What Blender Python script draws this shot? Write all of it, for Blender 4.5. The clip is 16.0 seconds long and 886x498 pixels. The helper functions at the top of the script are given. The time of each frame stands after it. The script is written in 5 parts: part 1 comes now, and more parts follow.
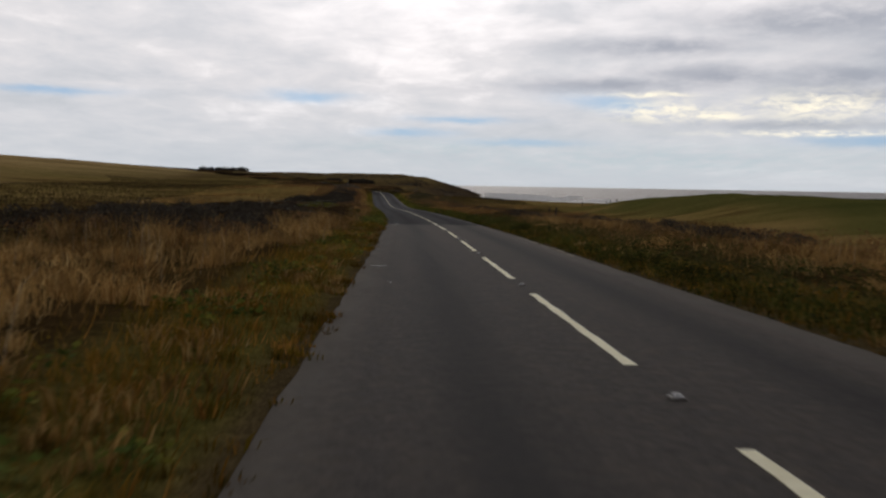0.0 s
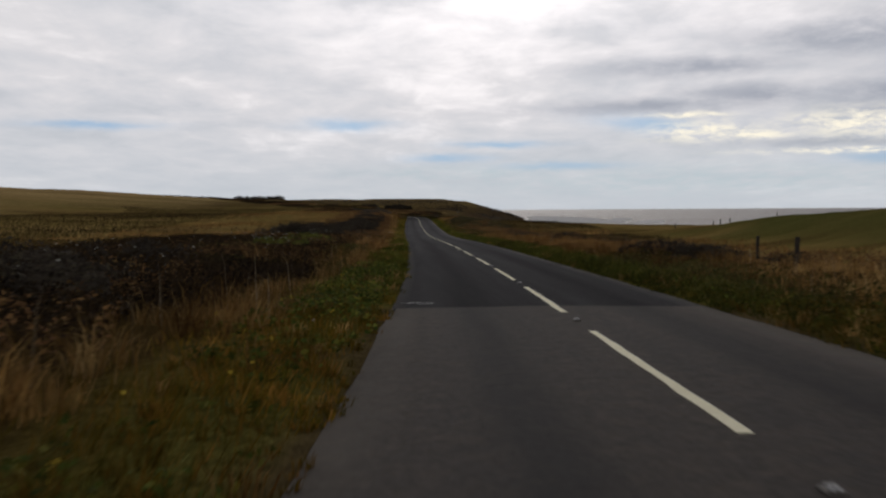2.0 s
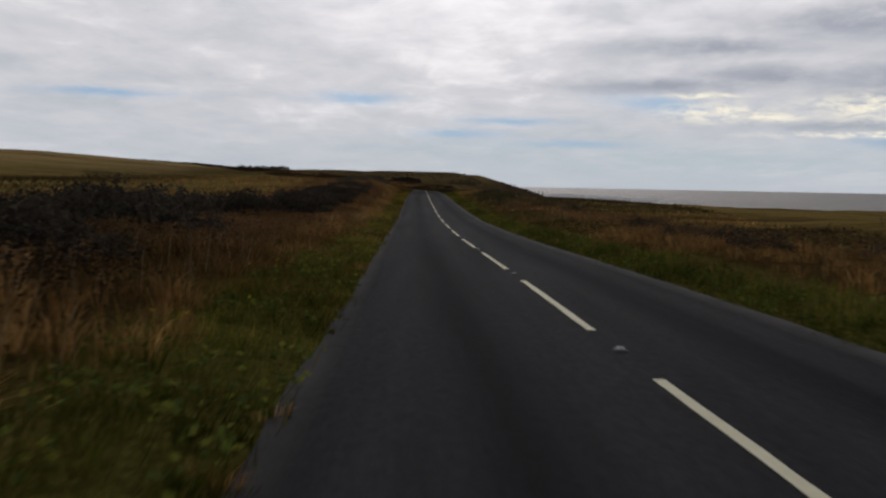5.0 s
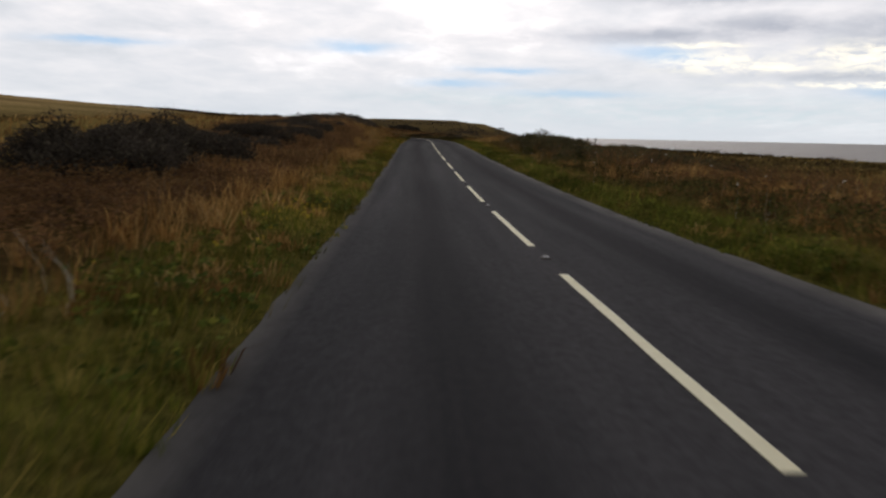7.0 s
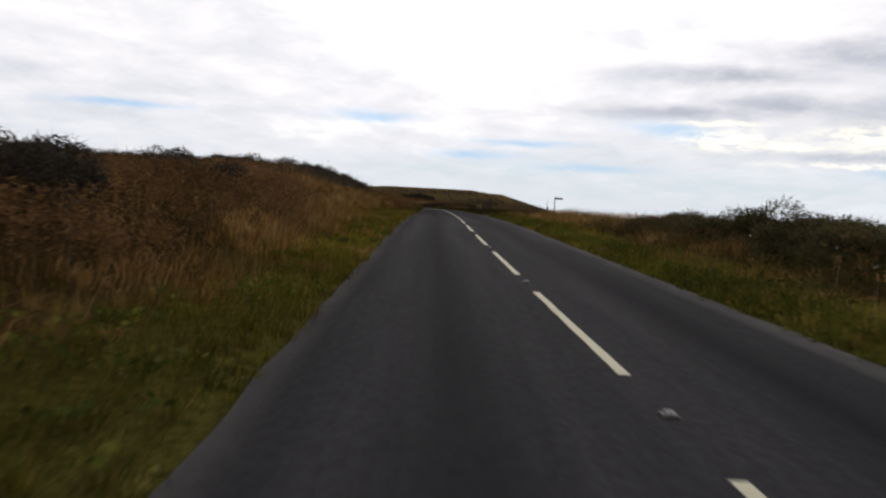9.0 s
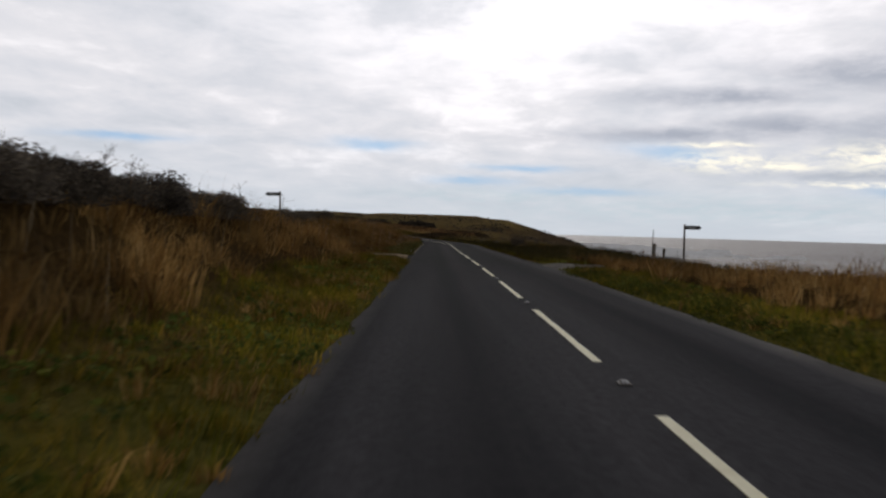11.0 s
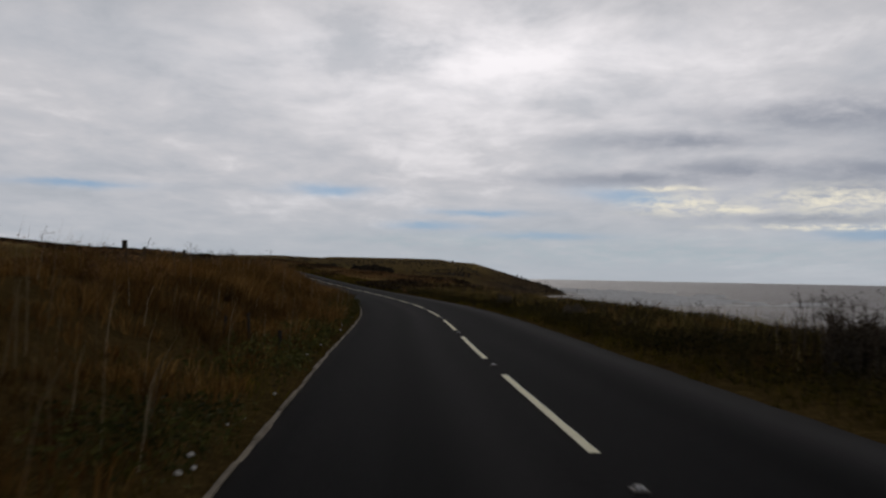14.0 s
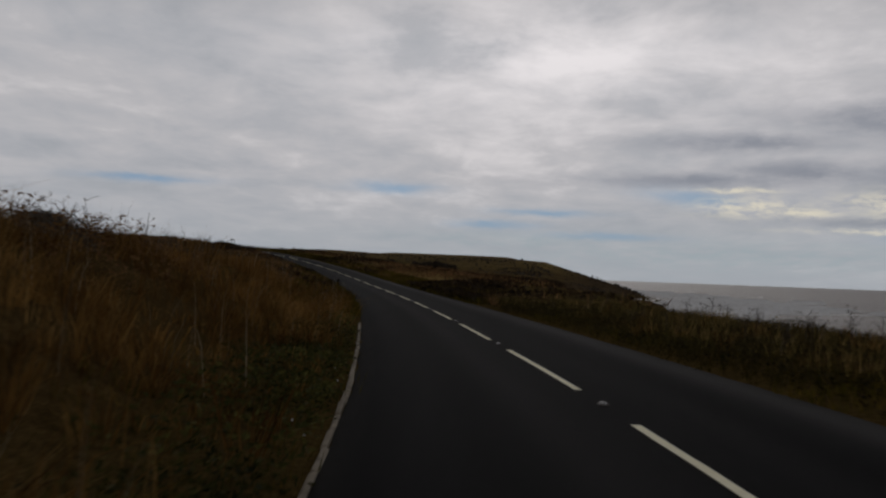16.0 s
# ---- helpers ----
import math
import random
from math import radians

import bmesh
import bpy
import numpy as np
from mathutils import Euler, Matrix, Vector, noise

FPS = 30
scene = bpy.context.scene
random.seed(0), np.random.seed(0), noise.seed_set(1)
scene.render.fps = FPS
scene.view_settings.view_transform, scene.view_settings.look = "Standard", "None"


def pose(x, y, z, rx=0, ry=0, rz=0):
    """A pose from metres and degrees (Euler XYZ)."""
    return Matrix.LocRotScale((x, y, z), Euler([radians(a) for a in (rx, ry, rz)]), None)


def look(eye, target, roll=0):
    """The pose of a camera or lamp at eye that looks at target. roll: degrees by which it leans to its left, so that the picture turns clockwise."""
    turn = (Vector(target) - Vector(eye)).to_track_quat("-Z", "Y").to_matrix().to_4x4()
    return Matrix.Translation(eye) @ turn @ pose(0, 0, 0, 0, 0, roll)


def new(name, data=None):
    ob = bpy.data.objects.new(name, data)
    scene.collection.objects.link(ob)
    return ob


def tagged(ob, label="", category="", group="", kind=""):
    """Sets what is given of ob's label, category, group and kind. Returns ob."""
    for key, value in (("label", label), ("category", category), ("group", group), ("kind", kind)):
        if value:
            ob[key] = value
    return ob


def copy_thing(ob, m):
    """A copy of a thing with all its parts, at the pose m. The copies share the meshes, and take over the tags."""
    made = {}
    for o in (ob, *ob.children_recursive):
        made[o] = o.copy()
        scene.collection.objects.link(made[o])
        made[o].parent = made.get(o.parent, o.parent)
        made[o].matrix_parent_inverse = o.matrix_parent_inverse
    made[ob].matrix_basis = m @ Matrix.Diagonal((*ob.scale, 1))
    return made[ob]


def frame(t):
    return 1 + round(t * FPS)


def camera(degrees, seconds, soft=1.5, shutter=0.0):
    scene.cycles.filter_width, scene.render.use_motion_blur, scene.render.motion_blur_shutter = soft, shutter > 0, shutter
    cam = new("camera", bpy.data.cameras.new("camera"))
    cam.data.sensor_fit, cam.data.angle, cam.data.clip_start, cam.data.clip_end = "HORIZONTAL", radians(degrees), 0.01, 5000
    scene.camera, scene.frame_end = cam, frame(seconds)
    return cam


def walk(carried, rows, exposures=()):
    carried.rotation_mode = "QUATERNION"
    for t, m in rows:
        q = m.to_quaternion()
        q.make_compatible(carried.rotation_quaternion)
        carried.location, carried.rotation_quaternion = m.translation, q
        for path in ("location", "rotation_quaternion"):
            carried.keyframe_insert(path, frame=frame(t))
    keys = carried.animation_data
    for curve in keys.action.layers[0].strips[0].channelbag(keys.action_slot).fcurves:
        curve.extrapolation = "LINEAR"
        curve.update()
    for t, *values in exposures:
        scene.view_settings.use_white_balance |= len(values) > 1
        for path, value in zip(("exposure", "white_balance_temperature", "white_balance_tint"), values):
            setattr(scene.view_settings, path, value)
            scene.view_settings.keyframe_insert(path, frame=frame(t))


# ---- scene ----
# camera: a phone in a car that drives along a coast road
cam = camera(44.74, 16.0, soft=2.35, shutter=0.15)

PATH = (
    # seconds, x, y, z, yaw, pitch, roll
    (0, -1.69, 0.90, 1.210, -4.19, -3.49, 0.94),
    (0.5, -1.42, 10.24, 1.052, -4.04, -2.40, 0.45),
    (1, -1.09, 20.07, 0.908, -4.29, -2.15, 0.43),
    (1.5, -0.68, 29.19, 0.778, -4.13, -3.94, 0.69),
    (2, -0.37, 38.70, 0.632, -2.04, -2.16, -0.36),
    (2.5, -0.14, 48.31, 0.470, -2.99, -2.69, -0.20),
    (3, 0.22, 57.88, 0.308, -2.10, -2.72, -0.12),
    (3.5, 0.41, 68.40, 0.144, -0.93, -1.39, 0.42),
    (4, 0.45, 78.36, 0.014, -1.98, -1.08, 0.39),
    (4.5, 0.51, 87.67, -0.093, -1.56, -2.54, 1.03),
    (5.3, 0.60, 104.06, -0.292, -1.62, -3.68, 1.08),
    (6.2, 0.62, 123.13, -0.596, -1.68, -4.97, 1.14),
    (7, 0.664, 139.94, -0.851, -1.74, -6.11, 1.19),
    (7.5, 0.755, 150.23, -0.954, -2.21, -5.55, 2.80),
    (8, 0.76, 160.41, -0.998, -1.11, -4.76, 1.25),
    (8.5, 0.74, 170.93, -0.975, -0.99, -2.97, 2.96),
    (9.3, 0.71, 187.59, -0.839, -0.95, -2.35, 2.53),
    (10.2, 0.70, 206.72, -0.628, -0.90, -1.65, 2.04),
    (11, 0.762, 224.15, -0.457, -0.87, -1.03, 1.61),
    (11.5, 0.84, 235.08, -0.396, -2.80, 0.45, 1.64),
    (12, 0.93, 246.41, -0.387, -1.96, 1.55, 1.97),
    (12.5, 0.97, 257.23, -0.416, -1.37, -0.37, 2.36),
    (13, 1.055, 267.25, -0.445, -2.21, -0.53, 2.40),
    (13.5, 1.11, 278.01, -0.462, -2.16, -0.57, 1.67),
    (14, 1.19, 289.20, -0.484, -3.04, 1.42, 1.09),
    (14.5, 1.25, 299.27, -0.515, -1.58, 0.77, 0.61),
    (15, 1.195, 309.87, -0.553, -2.20, -0.35, 1.08),
    (15.5, 1.09, 320.37, -0.581, -0.61, 0.94, 1.51),
    (16, 0.85, 329.84, -0.599, 0.28, 1.26, 2.09),
)


def seat(x, y, z, yaw, pitch, roll):
    a, b = radians(yaw), radians(pitch)
    way = Vector((-math.sin(a) * math.cos(b), math.cos(a) * math.cos(b), math.sin(b)))
    eye = Vector((x, y, z))
    return look(eye, eye + way * 50, roll)


walk(cam, [(r[0], seat(*r[1:])) for r in PATH],
     [(0.0, 0.02, 6700, 12), (2.0, -0.05, 6650, 12), (4.0, -0.15, 6550, 12), (4.7, -0.2, 6550, 12), (6.8, 0.3, 6700, 12), (7.2, 0.4, 6750, 12), (7.5, 0.6, 6800, 12), (7.8, 0.45, 6750, 12),
      (8.7, 0.4, 6700, 12), (10.8, 0.1, 6550, 12), (11.5, 0.0, 6500, 12), (12.0, -0.35, 6500, 12), (12.5, -0.68, 6500, 12), (13.5, -0.40, 6500, 12), (15.0, -0.44, 6550, 12), (15.5, -0.34, 6550, 12), (16.0, -0.68, 6600, 12)])


# ---- node helpers ----
class Nodes:
    def __init__(self, tree):
        self.tree = tree
        tree.nodes.clear()

    def add(self, kind, links=None):
        n = self.tree.nodes.new(kind)
        for k, v in (links or {}).items():
            if isinstance(v, bpy.types.NodeSocket):
                self.tree.links.new(v, n.inputs[k])
            else:
                n.inputs[k].default_value = v
        return n

    def math(self, op, a, b=0.0, c=0.0, clamp=False):
        n = self.add("ShaderNodeMath", {0: a, 1: b, 2: c})
        n.operation = op
        n.use_clamp = clamp
        return n.outputs[0]

    def mix(self, f, a, b, kind="MIX"):
        n = self.add("ShaderNodeMix")
        n.data_type, n.blend_type = "RGBA", kind
        for i, v in ((0, f), (6, a), (7, b)):
            if isinstance(v, bpy.types.NodeSocket):
                self.tree.links.new(v, n.inputs[i])
            else:
                n.inputs[i].default_value = v if i == 0 else (*v, 1.0)
        return n.outputs[2]

    def ramp(self, f, stops):
        n = self.add("ShaderNodeValToRGB", {0: f})
        e = n.color_ramp.elements
        while len(e) < len(stops):
            e.new(0.5)
        for el, (p, c) in zip(e, stops):
            el.position = p
            el.color = (*c, 1.0) if isinstance(c, tuple) else (c, c, c, 1.0)
        return n.outputs[0]

    def noise(self, vec, scale, detail=4.0, rough=0.55, distort=0.0):
        return self.add("ShaderNodeTexNoise", {"Vector": vec, "Scale": scale, "Detail": detail, "Roughness": rough, "Distortion": distort}).outputs[0]

    def stretch(self, vec, sx, sy, sz):
        return self.add("ShaderNodeMapping", {"Vector": vec, "Scale": (sx, sy, sz)}).outputs[0]


def material(name):
    m = bpy.data.materials.new(name)
    m.use_nodes = True
    return m, Nodes(m.node_tree)


def finish(m, n, colour, rough=0.9, spec=0.3, bump=None, strength=0.3, dist=0.05, metal=0.0, through_light=0.0):
    b = n.add("ShaderNodeBsdfPrincipled", {"Base Color": colour if not isinstance(colour, tuple) else (*colour, 1.0), "Roughness": rough,
                                            "Specular IOR Level": spec, "Metallic": metal})
    if bump is not None:
        bn = n.add("ShaderNodeBump", {"Height": bump, "Strength": strength, "Distance": dist})
        n.tree.links.new(bn.outputs[0], b.inputs["Normal"])
    shader = b.outputs[0]
    if through_light:
        tr = n.add("ShaderNodeBsdfTranslucent", {"Color": colour if not isinstance(colour, tuple) else (*colour, 1.0)})
        shader = n.add("ShaderNodeMixShader", {0: through_light, 1: shader, 2: tr.outputs[0]}).outputs[0]
    n.add("ShaderNodeOutputMaterial", {"Surface": shader})
    return m


# ---- world: overcast sky with streaks of cloud and a few blue gaps ----
SUN_EL, SUN_AZ = radians(32), radians(3)      # the sun stands ahead, behind the cloud
world = bpy.data.worlds.new("sky")
scene.world = world
world.use_nodes = True
w = Nodes(world.node_tree)
air = w.add("ShaderNodeTexSky")
air.sky_type, air.sun_disc, air.sun_elevation, air.sun_rotation, air.dust_density = "NISHITA", False, SUN_EL, SUN_AZ, 1.5
clear = air.outputs[0]
way = w.add("ShaderNodeTexCoord").outputs["Generated"]
sep = w.add("ShaderNodeSeparateXYZ", {0: way}).outputs
up = w.math("MAXIMUM", sep[2], 0.0)
el = w.math("MULTIPLY", w.math("ARCSINE", sep[2]), 57.2958)
az = w.math("MULTIPLY", w.math("ARCTAN2", sep[0], sep[1]), 57.2958)     # degrees to the right of the road
flat = w.math("ADD", up, 0.13)
plane = w.add("ShaderNodeCombineXYZ", {0: w.math("DIVIDE", sep[0], flat), 1: w.math("DIVIDE", sep[1], flat), 2: 0.0}).outputs[0]
wob = w.noise(plane, 1.6, 4.0, 0.6)
wob2 = w.noise(w.stretch(plane, 1.7, 1.0, 1.0), 4.0, 5.0, 0.65)
az_w = w.math("ADD", az, w.math("MULTIPLY", w.math("SUBTRACT", wob, 0.5), 4.0))
el_w = w.math("ADD", el, w.math("MULTIPLY", w.math("SUBTRACT", wob2, 0.5), 0.55))


def patch(a, e, ra, re, tilt=0.0):
    """a soft lens-shaped patch of the sky: place and half sizes in degrees"""
    dx = w.math("DIVIDE", w.math("SUBTRACT", az_w, a), ra)
    dy = w.math("DIVIDE", w.math("SUBTRACT", w.math("ADD", el_w, w.math("MULTIPLY", w.math("SUBTRACT", az, a), tilt)), e), re)
    q = w.math("ADD", w.math("MULTIPLY", dx, dx), w.math("MULTIPLY", dy, dy))
    return w.math("POWER", 2.718, w.math("MULTIPLY", q, -1.0))


def patches(rows):
    total = None
    for r in rows:
        p = patch(*r)
        total = p if total is None else w.math("MAXIMUM", total, p)
    return total


streak = w.noise(w.stretch(plane, 1.25, 1.0, 1.0), 1.9, 9.0, 0.57, 0.25)
broad = w.noise(w.stretch(plane, 0.9, 0.7, 1.0), 0.5, 3.0, 0.5, 0.1)
fine = w.noise(w.stretch(plane, 1.0, 0.55, 1.0), 5.5, 7.0, 0.62, 0.6)
tone = w.math("ADD", w.math("ADD", w.math("MULTIPLY", streak, 0.36), w.math("MULTIPLY", broad, 0.46)), w.math("MULTIPLY", fine, 0.18))
cloud = w.ramp(tone, ((0.37, (0.525, 0.565, 0.615)), (0.45, (0.63, 0.655, 0.70)), (0.53, (0.735, 0.74, 0.77)), (0.60, (0.93, 0.92, 0.94))))
glow = w.math("MULTIPLY", patch(5.5, 12.0, 12.5, 4.4), w.ramp(streak, ((0.36, 0.25), (0.60, 1.0))))
cloud = w.mix(w.math("MULTIPLY", glow, 0.95), cloud, (1.28, 1.25, 1.27))
dark = patches(((13.5, 5.25, 6.5, 0.42, -0.02), (18.5, 5.75, 4.5, 0.6), (24.8, 5.6, 5.0, 0.75), (22.0, 3.2, 5.0, 0.25), (24.0, 8.4, 7.0, 1.1), (15.0, 7.2, 5.0, 0.55), (26.0, 4.8, 3.0, 0.45), (30.0, 7.0, 6.0, 1.6)))
puff = w.noise(w.add("ShaderNodeCombineXYZ", {0: az, 1: w.math("MULTIPLY", el, 2.6), 2: 0.0}).outputs[0], 0.42, 6.0, 0.6)
broken = w.ramp(puff, ((0.34, 0.55), (0.56, 1.0)))
cloud = w.mix(w.math("MULTIPLY", w.math("MULTIPLY", dark, broken), 0.9), cloud, (0.35, 0.385, 0.455))
warm = patches(((15.6, 3.9, 2.6, 0.48), (18.2, 3.7, 1.6, 0.25), (23.3, 4.15, 3.0, 0.62), (23.5, 2.8, 5.0, 0.13), (14.6, 4.75, 2.4, 0.14)))
torn = w.noise(w.add("ShaderNodeCombineXYZ", {0: az, 1: w.math("MULTIPLY", el, 3.2), 2: 3.0}).outputs[0], 0.9, 7.0, 0.62, 0.4)
lit = w.math("MULTIPLY", w.math("MULTIPLY", warm, w.ramp(torn, ((0.39, 0.0), (0.58, 1.0)))), 1.0, clamp=True)
haze = w.ramp(w.math("DIVIDE", el, 10.0), ((0.0, 1.0), (0.25, 0.45), (0.5, 0.0)))
cloud = w.mix(w.math("MULTIPLY", haze, 0.85), cloud, (0.535, 0.59, 0.645))
gaps = patches(((-3.0, 4.4, 2.4, 0.30), (-15.8, 4.3, 2.8, 0.2), (2.4, 2.65, 2.2, 0.24), (5.0, 3.35, 2.4, 0.20),
                (12.4, 4.35, 2.4, 0.42, 0.08), (25.5, 2.45, 3.5, 0.32), (8.0, 2.2, 3.0, 0.2)))
blue = w.mix(0.15, (0.23, 0.42, 0.68), w.mix(1.0, clear, (0.06, 0.075, 0.09), "MULTIPLY"))
sky = w.mix(w.math("MULTIPLY", gaps, w.math("MULTIPLY", w.ramp(puff, ((0.3, 1.0), (0.62, 0.72))), 1.0)), cloud, blue)
veil = patches(((16.0, 1.5, 14.0, 0.9), (4.0, 1.9, 7.0, 0.45)))
sky = w.mix(w.math("MULTIPLY", veil, w.ramp(wob2, ((0.35, 0.15), (0.62, 0.6)))), sky, (0.47, 0.585, 0.635))
sky = w.mix(lit, sky, (1.05, 1.0, 0.83))
# heavier cloud overhead and behind, out of view, set dark to dim the ground
over = w.ramp(w.math("DIVIDE", el, 45.0), ((0.27, 0.0), (0.62, 1.0)))
sky = w.mix(over, sky, w.ramp(tone, ((0.35, (0.115, 0.12, 0.135)), (0.65, (0.235, 0.24, 0.25)))))
low = w.math("MULTIPLY", sep[2], -12.0, clamp=True)
sky = w.mix(low, sky, (0.1, 0.1, 0.1))
bg = w.add("ShaderNodeBackground", {"Color": sky, "Strength": 1.0})
w.add("ShaderNodeOutputWorld", {"Surface": bg.outputs[0]})

sun = new("sun", bpy.data.lights.new("sun", "SUN"))
sun.data.energy, sun.data.angle, sun.data.color = 0.45, radians(25), (1.0, 0.96, 0.9)
sun.matrix_world = look((0, 0, 0), (-60 * math.sin(SUN_AZ), -60 * math.cos(SUN_AZ), -60 * math.tan(SUN_EL)))


# ---- the lie of the land ----
ROAD = ((-60, -2.2, 1.2), (-16, -0.61, 0.34), (-8, -0.30, 0.16), (16, 0.60, -0.26), (40, 1.45, -0.61), (64, 2.12, -1.02), (88, 2.29, -1.32),
        (112, 2.27, -1.64), (136, 2.14, -2.02), (160, 2.13, -2.22), (184, 2.16, -2.10), (208, 2.18, -1.84), (232, 2.32, -1.63),
        (256, 2.54, -1.64), (280, 2.62, -1.69), (304, 2.75, -1.76), (328, 2.89, -1.82), (340, 2.45, -1.85), (352, 1.63, -1.88),
        (376, -0.59, -1.88), (400, -3.74, -1.69), (423, -7.53, -1.27), (447, -12.49, -0.54), (470, -19.51, 0.55), (492, -28.35, 1.65),
        (514, -38.87, 2.4), (534, -51.0, 2.9), (560, -70.0, 3.3), (600, -105.0, 3.8))
SEA = -8.0
HALF = 2.5


def smooth_table(rows):
    """natural-looking curve through (y, value) rows, as a fine table"""
    ys = np.array([r[0] for r in rows], float)
    vs = np.array([r[1] for r in rows], float)
    slope = np.gradient(vs, ys)
    fine = np.arange(ys[0], ys[-1], 0.5)
    i = np.clip(np.searchsorted(ys, fine, side="right") - 1, 0, len(ys) - 2)
    d = ys[i + 1] - ys[i]
    k = (fine - ys[i]) / d
    val = ((2 * k**3 - 3 * k**2 + 1) * vs[i] + (k**3 - 2 * k**2 + k) * d * slope[i]
           + (3 * k**2 - 2 * k**3) * vs[i + 1] + (k**3 - k**2) * d * slope[i + 1])
    return fine, val


_fy, _fx = smooth_table([(r[0], r[1]) for r in ROAD])
_, _fz = smooth_table([(r[0], r[2]) for r in ROAD])
_fh = np.arctan2(np.gradient(_fx, _fy), 1.0)          # turn of the road, to the right
_fs = np.concatenate(([0.0], np.cumsum(np.hypot(np.diff(_fx), np.diff(_fy)))))
_fs -= np.interp(0.0, _fy, _fs)


def road_x(y):
    return np.interp(y, _fy, _fx)


def road_z(y):
    return np.interp(y, _fy, _fz)


def road_turn(y):
    return np.interp(y, _fy, _fh)


def road_y_at(s):
    return np.interp(s, _fs, _fy)


def on_road(s, lat):
    """point on the road surface, s metres along and lat to the right of the middle"""
    y = road_y_at(s)
    a = road_turn(y)
    return road_x(y) + lat * np.cos(a), y - lat * np.sin(a), road_z(y) - 0.012 * np.abs(lat)


def ease(t):
    t = np.clip(t, 0.0, 1.0)
    return t * t * (3 - 2 * t)


def vnoise(x, y, size, seed=0):
    """smooth value noise, 0 to 1"""
    x, y = np.asarray(x, float) / size, np.asarray(y, float) / size
    xi, yi = np.floor(x).astype(np.int64), np.floor(y).astype(np.int64)
    fx, fy = ease(x - xi), ease(y - yi)

    def h(a, b):
        n = (a * 374761393 + b * 668265263 + seed * 974711) & 0x7FFFFFFF
        n = ((n ^ (n >> 13)) * 1274126177) & 0x7FFFFFFF
        return ((n ^ (n >> 16)) & 0xFFFF) / 65535.0

    top = h(xi, yi) * (1 - fx) + h(xi + 1, yi) * fx
    bot = h(xi, yi + 1) * (1 - fx) + h(xi + 1, yi + 1) * fx
    return top * (1 - fy) + bot * fy


BANK_L = ((-60, 0.1), (40, 0.1), (100, 0.1), (140, 0.15), (165, 0.3), (185, 0.7), (205, 1.15), (222, 1.5), (238, 1.5), (250, 1.4), (257, 1.15), (262, 0.7), (265.5, 0.15),
          (267, 0.0), (273, 0.0), (277, 0.55), (283, 1.1), (293, 1.35), (301, 1.2), (314, 1.05), (326, 1.3), (345, 1.45), (370, 1.2), (420, 1.0), (700, 1.0))
BANK_R = ((-60, 0.1), (120, 0.1), (180, 0.15), (205, 0.3), (225, 0.2), (250, 0.05), (257, 0.0), (268, 0.0), (280, 0.12), (700, 0.15))
COAST = ((-700, 260), (0, 190), (150, 165), (220, 90), (260, 40), (280, 25), (350, 22), (420, 20), (500, 27), (600, 44), (700, 70), (765, 89), (800, 88), (860, 70), (1000, 40), (5000, 0))
SLOPE = ((-700, 25), (200, 20), (280, 11), (430, 11), (600, 22), (740, 50), (5000, 60))


def table(rows, y):
    return np.interp(y, [r[0] for r in rows], [r[1] for r in rows])


def lateral(x, y):
    return (x - road_x(y)) * np.cos(road_turn(y))


